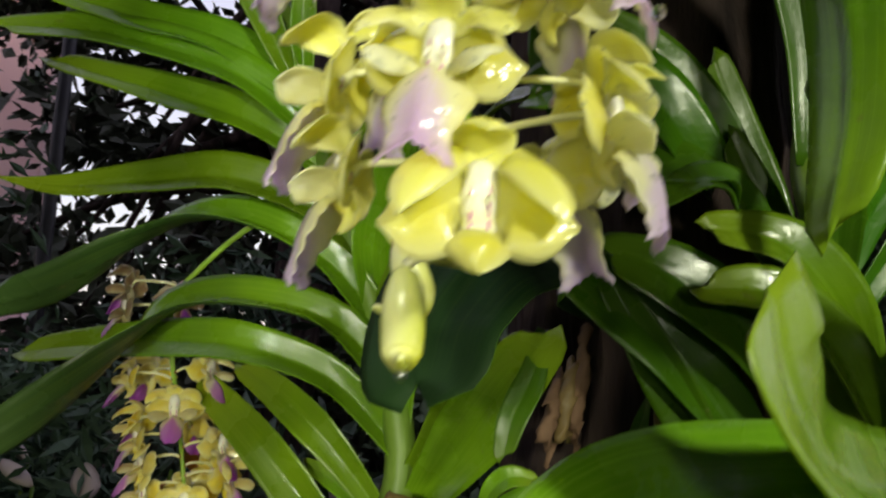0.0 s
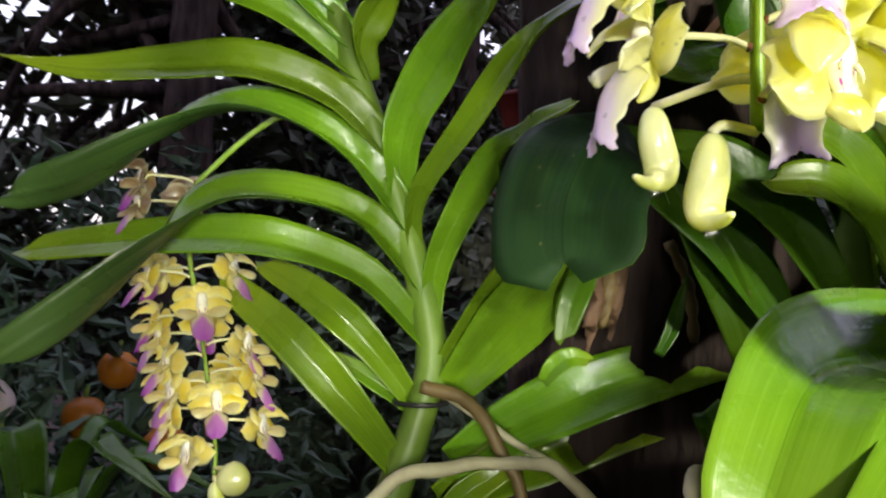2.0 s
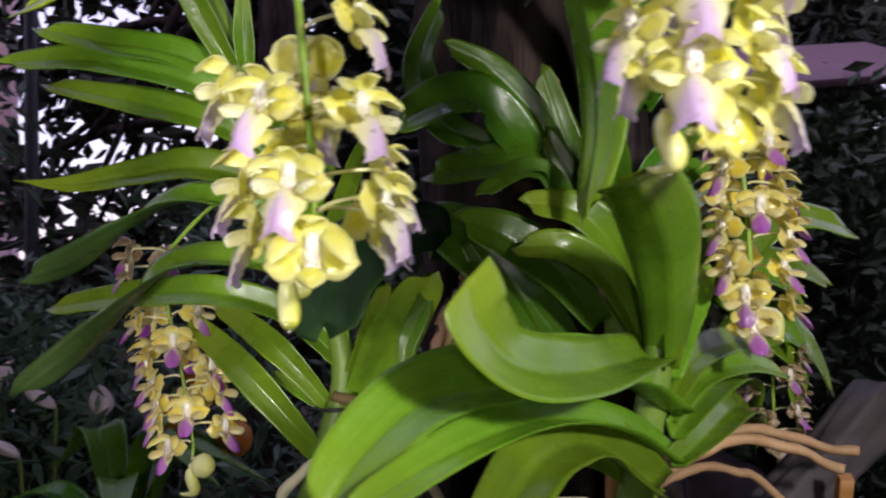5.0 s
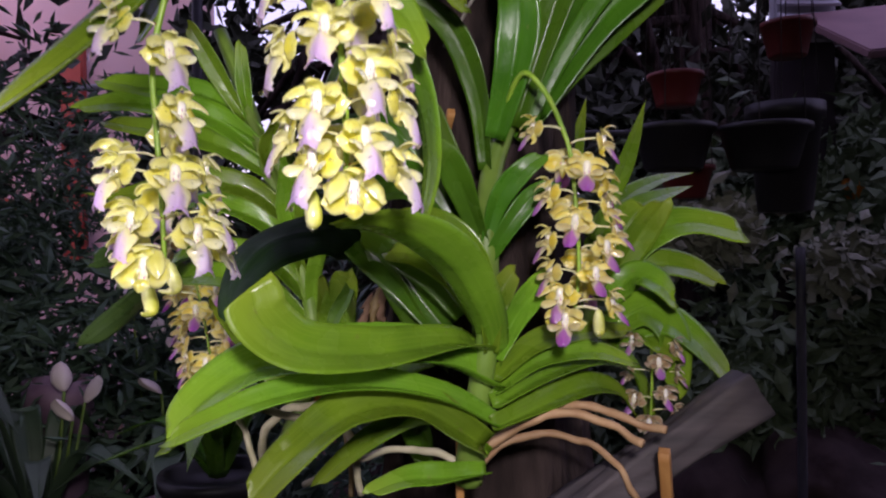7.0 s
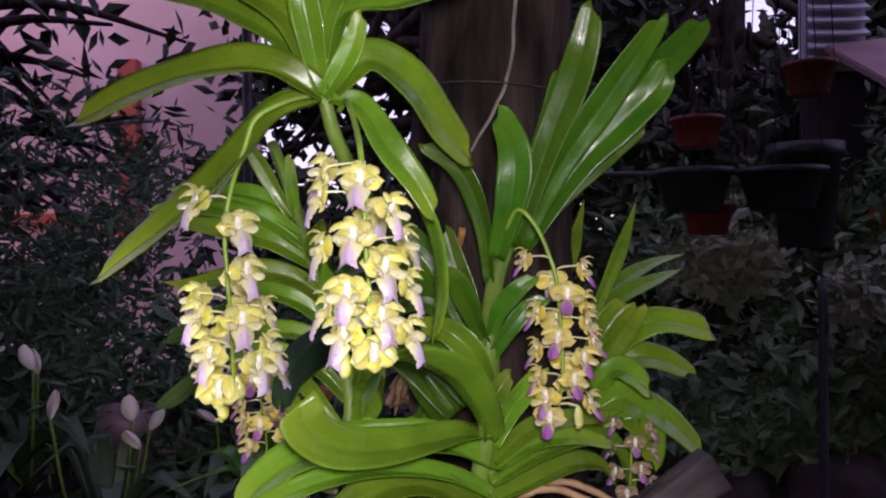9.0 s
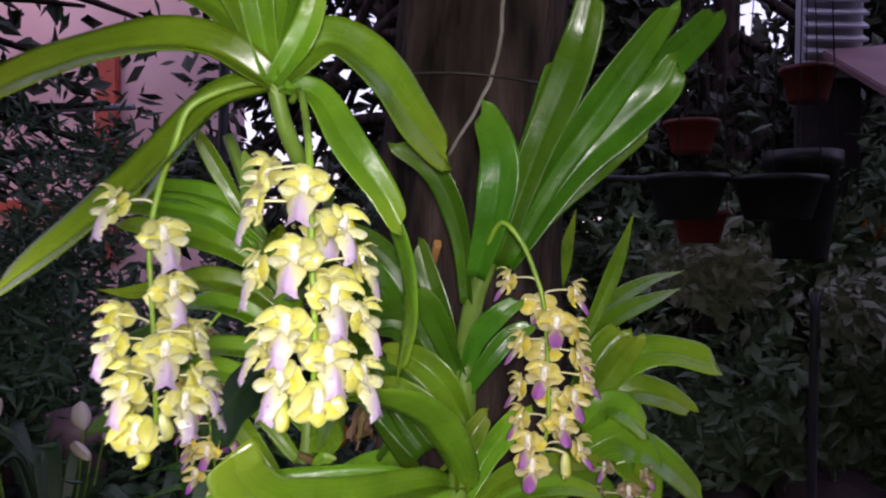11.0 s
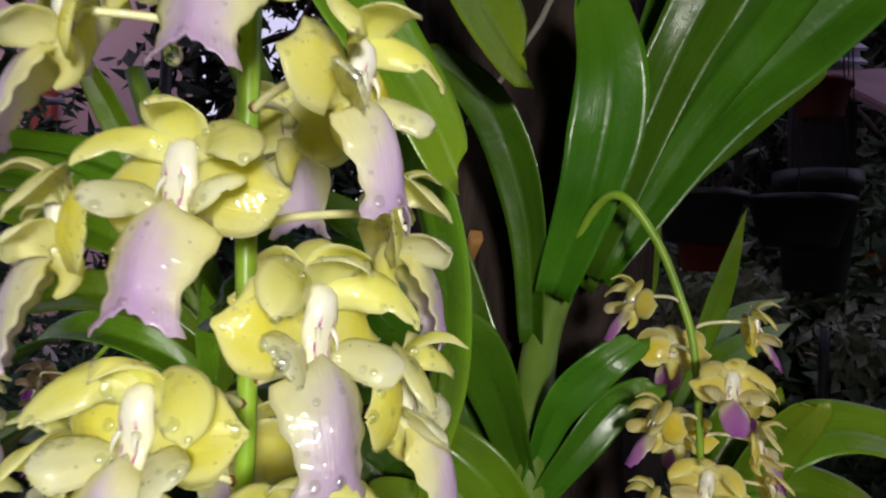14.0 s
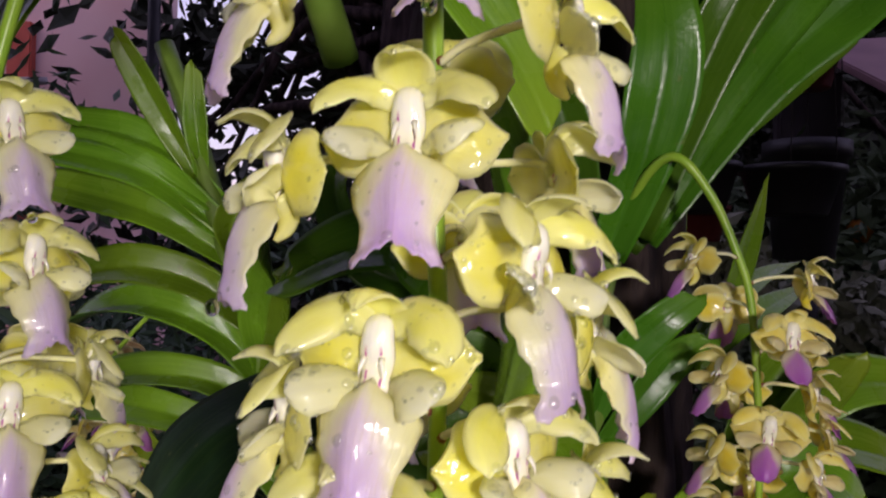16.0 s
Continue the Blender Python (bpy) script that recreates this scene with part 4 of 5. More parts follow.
def add_flower(spike, kind, m, which, root):
    column, bits = KITS[kind][which]
    bits = bits + [("pedicel", pedicel_mesh(m.inverted() @ root, 0.92 if kind == "pale" else 0.78))]
    body = new("flower", column)
    body.parent = spike
    body.matrix_parent_inverse = spike.matrix_basis.inverted()
    body.matrix_basis = m
    for name, me in bits:
        ob = new(name, me)
        ob.parent = body
        if name in LABELS:
            tagged(ob, LABELS[name].get(kind, ""))
        if name == "dew":
            ob["kind"] = "stuff"


def add_bud(spike, scale, place, az, closed, reach=1.5, flip=1):
    """A bud on its stalk: a closed one is a bent beak, an opening one a fat ball."""
    out = Vector((math.sin(radians(az)), -math.cos(radians(az)), 0))
    side = Vector((-out.y, out.x, 0)) * flip
    s = 0.01 * scale
    bm = bmesh.new()
    c = place + out * s * reach + Vector((0, 0, -0.4 * s))
    if closed:
        down = Vector((0, 0, -s))
        path = spline([c - down * 0.3, c + down * 0.1, c + side * 0.1 * s + down * 0.6, c + side * 0.3 * s + down * 1.15, c + side * 0.15 * s + down * 1.55, c - side * 0.35 * s + down * 1.62, c - side * 0.75 * s + down * 1.52], 26)
        tube(bm, path, lambda v: s * (0.10 + 0.36 * math.sin(min(1, v * 1.15) * math.pi) ** 0.55 if v < 0.62 else 0.36 * (1.0 - v) / 0.38 * (1 - 0.4 * math.sin((v - 0.62) / 0.38 * math.pi)) + 0.06), 14)
    else:
        path = [c + Vector((0, 0, (0.95 - 1.9 * k / 14) * s)) + out * s * 0.2 for k in range(15)]
        tube(bm, path, lambda v: s * (0.06 + 0.84 * math.sin(v * math.pi) ** 0.55), 16)
        for v in bm.verts:
            d = v.co - c - out * s * 0.2
            a = math.atan2(d.dot(side), d.dot(out))
            v.co += Vector((d.x, d.y, 0)) * (0.10 * math.cos(a * 3))
    part("bud", bm, BUD, spike, "yellow-green unopened bud")
    bm = bmesh.new()
    tube(bm, spline([place, place + out * s * 0.8 + Vector((0, 0, 0.1 * s)), c + Vector((0, 0, 0.3 * s))], 8), s * 0.12, 8)
    part("bud_stalk", bm, PEDICEL, spike)
    if closed:
        bm = bmesh.new()
        bmesh.ops.create_icosphere(bm, subdivisions=2, radius=0.16 * s, matrix=Matrix.Translation(c - Vector((0, 0, 1.86 * s)) + side * 0.05 * s))
        part("water_drop", bm, DEW, spike, "hanging drop of water")


def flower_spike(label, kind, stem, flowers, buds, seed, thick=0.0026, size=1.0, wilted_above=9.0):
    """A hanging spike: its stalk, flowers as (height, place round the stalk, facing, reach; negative for a half-open one), and buds."""
    scale = (0.92 if kind == "pale" else 0.78) * size
    spike = thing("flower_spike", stem[0], label, "orchid flowers", "hanging flower spikes")
    path = spline(stem, 60)
    bm = bmesh.new()
    tube(bm, path, lambda v: thick * (1.0 - 0.4 * v), 10)
    part("stalk", bm, STALK, spike, "smooth green flower stalk")
    rng = random.Random(seed)
    top = max(range(len(path)), key=lambda i: path[i].z)

    def on_stalk(z):
        return min(path[top:], key=lambda q: abs(q.z - z))

    for k, (z, az, way, reach) in enumerate(flowers):
        root = on_stalk(z - 0.002)
        c = root + Vector((math.sin(radians(az)), -math.cos(radians(az)), 0)) * abs(reach)
        c.z = z
        m = Matrix.Translation(c) @ turn("Z", 180 + way + rng.uniform(-4, 4)) @ turn("X", rng.uniform(-9, 3)) @ turn("Y", rng.uniform(-6, 6)) @ Matrix.Scale(size * rng.uniform(0.94, 1.04) * (1.0 if reach > 0 else 1.22), 4)
        add_flower(spike, "faded" if z > wilted_above else kind, m, rng.randrange(5) if reach > 0 else 5, root)
        if kind == "pale" and k % 4 == 1 and reach > 0:
            bm = bmesh.new()
            bmesh.ops.create_icosphere(bm, subdivisions=3, radius=0.0013, matrix=Matrix.Translation(m @ Vector((0.001, 0.0142, -0.0212)) - Vector((0, 0, 0.001))) @ Matrix.Diagonal((1, 1, 1.2, 1)))
            part("water_drop", bm, CLEAR, spike, "hanging drop of water")
        bm = bmesh.new()
        lathe(bm, [(0.0003, -0.001), (0.0012 * scale, 0.0), (0.0003, 0.0022 * scale)], 8, Matrix.Translation(root) @ turn("Z", az + 180) @ turn("X", -60) @ Matrix.Translation((0, 0, thick * 0.7)))
        part("bract", bm, BRACT, spike)
    for z, az, *rest in buds:
        add_bud(spike, scale, on_stalk(z), az, *rest)
    return spike


flower_spike("pale yellow orchid spike with lavender lips, wet, long bare stalk", "pale",
             [(-0.089, 0.51, 0.225), (-0.105, 0.503, 0.236), (-0.143, 0.49, 0.219), (-0.1556, 0.4893, 0.193), (-0.1682, 0.4936, 0.16), (-0.1742, 0.4936, 0.126), (-0.1722, 0.4936, 0.087), (-0.1692, 0.4936, 0.039), (-0.1682, 0.4946, -0.008)],
             [(0.151, -50, -44, 0.026), (0.131, 42, 48, 0.024), (0.095, 52, 62, 0.026), (0.073, -114, -110, 0.033), (0.060, -47, -42, 0.0255), (0.056, 35, 38, 0.030), (0.062, 105, 108, 0.026), (0.034, -113, -108, 0.027), (0.029, -27, -26, 0.023), (0.034, 88, 92, 0.029), (0.021, 57, 60, 0.030), (0.018, 122, 122, 0.032), (0.013, -116, -112, 0.025), (0.064, 165, 170, 0.022), (0.046, -160, -155, 0.022), (0.088, 170, 170, 0.020), (0.001, -8, -12, -0.0225)],
             [(-0.0116, -102, True, 1.11, -1), (0.0024, -168, True, 2.76, -1)], 5, size=1.14)
flower_spike("dense pale yellow orchid spike with lavender lips and water drops", "pale",
             [(-0.082, 0.51, 0.225), (-0.072, 0.49, 0.228), (-0.056, 0.435, 0.196), (-0.049, 0.413, 0.165), (-0.047, 0.411, 0.116), (-0.045, 0.411, 0.082), (-0.045, 0.411, 0.044), (-0.047, 0.411, 0.030)],
             [(0.168, -100, -105, 0.026), (0.158, 3, -4, 0.021), (0.148, -72, -72, 0.029), (0.138, 45, 62, 0.029), (0.1205, -14, -14, 0.021), (0.1135, -70, -74, 0.029), (0.117, 112, 105, 0.027), (0.099, 38, 44, 0.023), (0.087, 82, 80, 0.028), (0.083, -27, -24, 0.024), (0.071, -72, -78, 0.028), (0.066, 30, 32, 0.022), (0.054, 78, 72, 0.028), (0.055, -32, -38, 0.025), (0.138, 170, 170, 0.022), (0.103, 160, 165, 0.022), (0.07, -165, -160, 0.022), (0.04, 25, 18, -0.012)],
             [(0.043, -62, True, 1.9)], 8, size=1.07)
flower_spike("golden yellow orchid spike with magenta lips on a bent green stalk", "gold",
             [(0.060, 0.63, 0.115), (0.066, 0.612, 0.138), (0.0745, 0.597, 0.1445), (0.089, 0.593, 0.127), (0.0995, 0.589, 0.102), (0.106, 0.587, 0.078), (0.110, 0.586, 0.03), (0.111, 0.586, -0.009), (0.107, 0.585, -0.04)],
             [(0.1, -73, -83, 0.024), (0.091, 80, 69, 0.025), (0.078, -170, 173, 0.018), (0.068, 18, -2, 0.02), (0.052, -60, -83, 0.024), (0.06, 110, 111, 0.024), (0.042, 80, 63, 0.023), (0.04, -174, 173, 0.018), (0.029, -15, -32, 0.02), (0.017, -72, -92, 0.024), (0.024, 81, 73, 0.027), (0.01, 52, 33, 0.022), (-0.007, -66, -82, 0.024), (-0.009, 22, 23, 0.021), (-0.025, -42, -42, 0.022), (-0.031, 80, 69, 0.026), (-0.043, -30, -22, 0.02), (0.0, 165, 158, 0.018), (-0.02, 150, 143, 0.018)],
             [(-0.036, 70, True, 1.8)], 12, 0.0024, 1.25)
fan_spike = flower_spike("golden yellow orchid spike with magenta lips below the fan leaves", "gold",
             [(-0.216, 0.802, 0.072), (-0.238, 0.808, 0.060), (-0.262, 0.815, 0.038), (-0.279, 0.82, 0.015), (-0.278, 0.825, -0.016), (-0.272, 0.828, -0.05), (-0.265, 0.828, -0.091), (-0.259, 0.826, -0.132), (-0.259, 0.822, -0.15)],
             [(0.026, -93, -98, 0.029), (0.011, -92, -80, 0.026), (0.021, -173, 159, 0.02), (-0.028, -140, -124, 0.024), (-0.03, -80, -88, 0.024), (-0.047, 7, -1, 0.021), (-0.025, 68, 60, 0.024), (-0.057, -100, -111, 0.024), (-0.067, -74, -81, 0.024), (-0.08, -60, -61, 0.023), (-0.096, -62, -54, 0.023), (-0.103, 10, -6, 0.021), (-0.07, 76, 46, 0.025), (-0.089, 78, 68, 0.028), (-0.111, -73, -76, 0.024), (-0.132, -46, -36, 0.022), (-0.12, 78, 50, 0.028), (-0.06, 170, 164, 0.018), (-0.1, 175, 169, 0.018), (-0.085, 130, 124, 0.02)],
             [(-0.145, 45, False, 1.2), (-0.15, 0, True, 1.0)], 21, 0.0019, 1.38, 0.0)
flower_spike("small faded pinkish brown orchid spike behind the leaves", "faded",
             [(0.165, 0.69, -0.05), (0.180, 0.675, -0.052), (0.190, 0.67, -0.075), (0.191, 0.67, -0.11), (0.189, 0.67, -0.15)],
             [(-0.07, -60, -60, 0.02), (-0.075, 60, 60, 0.02), (-0.088, 0, 0, 0.018), (-0.098, -90, -90, 0.02), (-0.1, 80, 80, 0.02), (-0.115, 20, 20, 0.018), (-0.12, -60, -60, 0.02), (-0.132, 60, 60, 0.02), (-0.14, -20, -20, 0.018)],
             [(-0.148, 10, True, 0.8)], 33, 0.0018, 0.95)


# ---- roots, wood and ties ----
ROOT_GREY = plain("grey_root", (0.24, 0.22, 0.19), (0.36, 0.34, 0.30), 90, 0.7, 0.5, 0.001)
def root(points, radius, material, label):
    bm = bmesh.new()
    path = [p + noise.noise_vector(p * 45) * radius * 0.9 for p in spline(points, 46)]
    tube(bm, path, lambda v: radius * (1.0 - 0.3 * v + 0.16 * noise.noise(Vector((v * 19, radius * 900, points[0][0] * 50)))), 9)
    return solo("aerial_root", bm, material, label, "root", "aerial roots")


fan_root_a = root([(-0.142, 0.782, -0.095), (-0.118, 0.765, -0.104), (-0.105, 0.75, -0.126), (-0.094, 0.74, -0.167), (-0.09, 0.74, -0.22)], 0.0045, ROOT_DARK, "thick brown aerial root below the fan plant")
fan_root_b = root([(-0.19, 0.78, -0.20), (-0.183, 0.77, -0.165), (-0.152, 0.76, -0.139), (-0.11, 0.74, -0.134), (-0.094, 0.70, -0.131), (-0.078, 0.68, -0.156), (-0.07, 0.68, -0.2)], 0.0045, ROOT_PALE, "pale arching aerial root")
fan_root_c = root([(-0.13, 0.785, -0.10), (-0.113, 0.765, -0.111), (-0.095, 0.755, -0.124), (-0.073, 0.75, -0.139)], 0.003, ROOT_PALE, "thin pale green aerial root")
root([(0.035, 0.60, -0.15), (0.069, 0.60, -0.125), (0.101, 0.60, -0.112), (0.136, 0.59, -0.117), (0.171, 0.57, -0.126)], 0.0042, ROOT_TAN, "tan aerial root reaching over the wood")
root([(0.03, 0.60, -0.155), (0.058, 0.60, -0.132), (0.084, 0.59, -0.118), (0.124, 0.58, -0.122), (0.153, 0.56, -0.134)], 0.0042, ROOT_TAN, "tan aerial root reaching over the wood")
root([(0.035, 0.61, -0.16), (0.064, 0.61, -0.141), (0.096, 0.61, -0.139), (0.134, 0.61, -0.153), (0.161, 0.61, -0.19)], 0.0036, ROOT_TAN, "tan aerial root hanging down")
root([(0.079, 0.695, 0.40), (0.073, 0.69, 0.331), (0.069, 0.69, 0.296), (0.053, 0.69, 0.255), (0.032, 0.695, 0.222), (0.014, 0.705, 0.194)], 0.0022, ROOT_GREY, "thin pale root running down the bark")
root([(-0.10, 0.575, -0.115), (-0.124, 0.56, -0.103), (-0.137, 0.55, -0.106), (-0.133, 0.55, -0.119), (-0.126, 0.55, -0.145)], 0.003, ROOT_PALE, "short pale root under a leaf")
root([(0.03, 0.60, -0.165), (0.0, 0.61, -0.15), (-0.05, 0.63, -0.155), (-0.11, 0.66, -0.19)], 0.0035, ROOT_PALE, "pale root at the foot of the plant")

for z in (0.285,):
    bm = bmesh.new()
    ring = [Vector((0.053 + 0.103 * math.cos(a), 0.787 + 0.103 * math.sin(a), z + 0.004 * math.sin(a * 2))) for a in (2 * math.pi * k / 60 for k in range(61))]
    tube(bm, ring, 0.0012, 6)
    solo("binding_wire", bm, WIRE, "thin iron wire wound round the trunk", "wire", "binding wires")

bm = bmesh.new()
tube(bm, [Vector((-0.142 + 0.016 * math.cos(a), 0.788 + 0.016 * math.sin(a), -0.105)) for a in (2 * math.pi * k / 24 for k in range(25))], 0.0016, 6)
stem_tie = solo("cable_tie", bm, TIE, "black plastic tie round the orchid stem", "tie")


def wood_piece(a, b, wide, thick, material, name, label, category, group=""):
    a, b = Vector(a), Vector(b)
    m = Matrix.Translation((a + b) / 2) @ (b - a).to_track_quat("X", "Z").to_matrix().to_4x4()
    bm = bmesh.new()
    bmesh.ops.create_cube(bm, size=1, matrix=Matrix.Diagonal(((b - a).length, wide, thick, 1)))
    bmesh.ops.subdivide_edges(bm, edges=bm.edges[:], cuts=7, use_grid_fill=True)
    for v in bm.verts:
        v.co += Vector((0, 1, 1)) * 0.12 * thick * noise.noise(Vector((v.co.x * 12, v.co.y * 90, v.co.z * 90)))
    bmesh.ops.transform(bm, matrix=m, verts=bm.verts)
    return solo(name, bm, material, label, category, group)


wood_piece((0.10, 0.62, -0.215), (0.268, 0.645, -0.112), 0.03, 0.034, WEATHERED, "wood_slab", "dark weathered wooden slab below the orchids", "wood")
wood_piece((0.018, 0.665, 0.128), (0.011, 0.70, 0.102), 0.006, 0.006, PEG, "bamboo_peg", "short tan bamboo peg stuck in the trunk", "peg", "bamboo pegs")
wood_piece((0.174, 0.585, -0.145), (0.186, 0.61, -0.215), 0.008, 0.008, PEG, "bamboo_peg", "short tan bamboo peg beside the wooden slab", "peg", "bamboo pegs")
wood_piece((0.020, 0.605, -0.13), (0.020, 0.615, -0.24), 0.006, 0.006, PEG, "bamboo_peg", "short tan bamboo peg at the plant's foot", "peg", "bamboo pegs")
for k, (x, z, l) in enumerate(((-0.042, 0.0, 0.07), (-0.049, -0.018, 0.05), (-0.058, -0.028, 0.045))):
    bm = bmesh.new()
    tube(bm, spline([(x + 0.006, 0.714, z), (x, 0.705, z - 0.3 * l), (x - 0.004, 0.704, z - 0.65 * l), (x + 0.001 * k, 0.716, z - l)], 30), lambda v: 0.0042 * math.sin(0.15 + v * 2.85) ** 0.6, 9)
    for v in bm.verts:
        v.co += Vector((1, 0.5, 1.2)) * 0.006 * noise.noise(v.co * 110) + Vector((1, 0, 0.5)) * 0.003 * noise.noise(v.co * 300)
    part("bark_flake", bm, (BARK_TAN, ROOT_DARK, BARK_TAN)[k], host, "torn flake of brown bark")
bm = bmesh.new()
tube(bm, spline([(-0.022, 0.69, -0.015), (-0.012, 0.685, -0.04), (-0.006, 0.688, -0.07)], 14), lambda v: 0.003 * (1 + 0.25 * math.sin(v * 30)), 8)
part("twig", bm, ROOT_DARK, host, "short brown twig")


# ---- garden behind ----
def leaf_cloud(name, count, place, leaf_len, material, label, category, seed, slim=0.45, kind="stuff"):
    """Many small bent leaves; place gives a spot for each from its random source."""
    rng = random.Random(seed)
    verts, faces = [], []
    for _ in range(count):
        c = Vector(place(rng))
        d = Vector((rng.gauss(0, 1), rng.gauss(0, 1), rng.gauss(-0.3, 0.8))).normalized()
        s = d.orthogonal().normalized()
        s = Matrix.Rotation(rng.uniform(0, 6.28), 3, d) @ s
        n = d.cross(s)
        l = leaf_len * rng.uniform(0.6, 1.3)
        w = l * slim * 0.5
        k = len(verts)
        verts += [c, c + d * l * 0.45 + s * w - n * l * 0.06, c + d * l * 0.45 - s * w - n * l * 0.06, c + d * l * 0.5 + n * l * 0.05, c + d * l - n * l * 0.12]
        faces += [(k, k + 1, k + 3), (k, k + 3, k + 2), (k + 1, k + 4, k + 3), (k + 3, k + 4, k + 2)]
    me = bpy.data.meshes.new(name)
    me.from_pydata(verts, [], faces)
    me.materials.append(material)
    return tagged(new(name, me), label, category, kind=kind)


def clumps(centres, spread):
    def pick(rng):
        x, y, z, r = rng.choice(centres)
        return (x + rng.gauss(0, r * spread), y + rng.gauss(0, r * spread), z + rng.gauss(0, r * spread * 0.8))
    return pick


def tree(place, height, lean, crown, count, leaf_len, label, seed):
    rng = random.Random(seed)
    base = Vector(place)
    t = thing("tree", base, label, "tree", "trees behind")
    bm = bmesh.new()
    top = base + Vector((lean, 0, height))
    tube(bm, spline([base, base.lerp(top, 0.4) + Vector((0.05, 0, 0)), top], 24), lambda v: 0.14 * (1 - 0.6 * v), 14)
    for x, y, z, r in crown:
        c = Vector((x, y, z))
        s = base.lerp(top, rng.uniform(0.5, 0.95))
        tube(bm, spline([s, s.lerp(c, 0.5) + Vector((0, 0, 0.1)), c], 8), lambda v: 0.035 * (1 - 0.8 * v), 6)
    part("trunk", bm, BARK, t)
    ob = leaf_cloud("crown", count, clumps(crown, 0.55), leaf_len, TREE_LEAF, "", "", seed)
    ob.parent = t
    ob.matrix_parent_inverse = t.matrix_basis.inverted()
    return t


rng = random.Random(4)
crown_a = [(rng.uniform(-1.7, 0.6), rng.uniform(3.4, 4.4), rng.uniform(-0.1, 2.1), rng.uniform(0.15, 0.4)) for _ in range(60)]
crown_a = [c for k, c in enumerate(crown_a) if not (-1.35 < c[0] < -0.75 and 0.5 < c[2] < 1.4 and k % 7 == 0) and not (-0.8 < c[0] < 0.05 and 0.35 < c[2] < 1.6 and k % 5 == 0)]
sky_tree = tree((-0.42, 3.2, -1.1), 3.3, 0.15, crown_a, 11500, 0.12, "dark garden tree with sky showing through its leaves", 6)
crown_b = [(rng.uniform(-2.9, -1.2), rng.uniform(2.5, 3.2), rng.uniform(0.3, 1.5), rng.uniform(0.12, 0.3)) for _ in range(32)]
crown_b += [(rng.uniform(-2.9, -1.3), rng.uniform(2.5, 3.2), rng.uniform(0.0, 0.5), rng.uniform(0.15, 0.3)) for _ in range(16)]
tree((-2.3, 2.8, -1.1), 2.6, 0.1, crown_b, 450, 0.15, "dark leafy tree in front of the pink house", 9)
crown_c = [(rng.uniform(0.4, 2.6), rng.uniform(3.4, 4.2), rng.uniform(0.3, 2.0), rng.uniform(0.15, 0.35)) for _ in range(40)]
crown_c = [c for c in crown_c if not (1.15 < c[0] < 2.1 and c[2] > 0.9)]
tree((1.2, 3.8, -1.1), 2.8, 0.2, crown_c, 5200, 0.11, "dark leafy tree on the house side of the garden", 15)

bush = [(rng.uniform(-1.9, -0.3), rng.uniform(1.5, 2.2), rng.uniform(-0.6, 0.4), rng.uniform(0.12, 0.25)) for _ in range(36)]
bush = [c for c in bush if c[0] < -0.65 or c[2] < 0.1]
leaf_cloud("feathery_bush", 12000, clumps(bush, 0.6), 0.045, BUSH_GREY, "pale grey-green feathery bush behind the orchids", "bush", 36, 0.25)
far = [(rng.uniform(-0.55, 4.2), rng.uniform(4.6, 5.6), rng.uniform(-0.8, 2.8), rng.uniform(0.3, 0.5)) for _ in range(110)]
far += [(rng.uniform(1.6, 3.4), rng.uniform(4.6, 5.4), rng.uniform(0.2, 2.2), rng.uniform(0.25, 0.4)) for _ in range(50)]
far += [(rng.uniform(3.2, 6.8), rng.uniform(3.4, 4.8), rng.uniform(-0.8, 2.9), rng.uniform(0.3, 0.5)) for _ in range(110)]
far = [c for c in far if not (1.5 < c[0] < 2.5 and c[2] > 1.15) and not (c[0] < 0.45 and c[2] > 0.45)]
leaf_cloud("far_woods", 54000, clumps(far, 0.6), 0.16, TREE_LEAF, "dark mass of trees beyond the garden", "woods", 30)
hedge = [(rng.uniform(-2.2, -0.2), rng.uniform(1.7, 2.6), rng.uniform(-1.0, 0.2), rng.uniform(0.2, 0.4)) for _ in range(50)]
leaf_cloud("fern_hedge", 14000, clumps(hedge, 0.5), 0.07, BUSH_GREY, "grey-green feathery bushes behind the orchids", "bush", 31, 0.3)
hedge = [(rng.uniform(-0.1, 3.2), rng.uniform(2.6, 3.6), rng.uniform(-1.0, 0.35), rng.uniform(0.2, 0.4)) for _ in range(50)]
hedge += [(rng.uniform(1.1, 2.4), rng.uniform(2.45, 2.75), rng.uniform(-0.9, 0.5), rng.uniform(0.15, 0.3)) for _ in range(26)]
leaf_cloud("shrub_hedge", 24000, clumps(hedge, 0.5), 0.09, BUSH, "dark green shrubs across the garden", "bush", 32)
pale = [(0.73, 2.27, 0.08, 0.07), (0.84, 2.27, 0.12, 0.08), (0.92, 2.26, 0.04, 0.07), (0.80, 2.3, 0.02, 0.08), (1.23, 2.28, -0.06, 0.08), (1.32, 2.3, -0.02, 0.08)]
leaf_cloud("pale_shrub", 1100, clumps(pale, 0.7), 0.06, PALE_BUSH, "pale grey-green shrub below the hanging pots", "bush", 37, 0.6)
leaf_cloud("leaf_litter", 3500, lambda r: (r.uniform(-3, 4), r.uniform(0.8, 4.5), -1.02 + r.uniform(0, 0.03)), 0.08, LITTER, "dry brown leaf litter on the soil", "leaf litter", 33)

tagged(new("backdrop", finish(box_bm((40, 0.1, 1.5), 0, pose(0, 9.0, -0.45)), "backdrop", TREE_LEAF, False)), "dark line of far trees", "backdrop", kind="structure")

# pink house beyond the trees
house = thing("house", (-3.2, 5.6, -1.05), "pink plastered house behind the trees", "house")
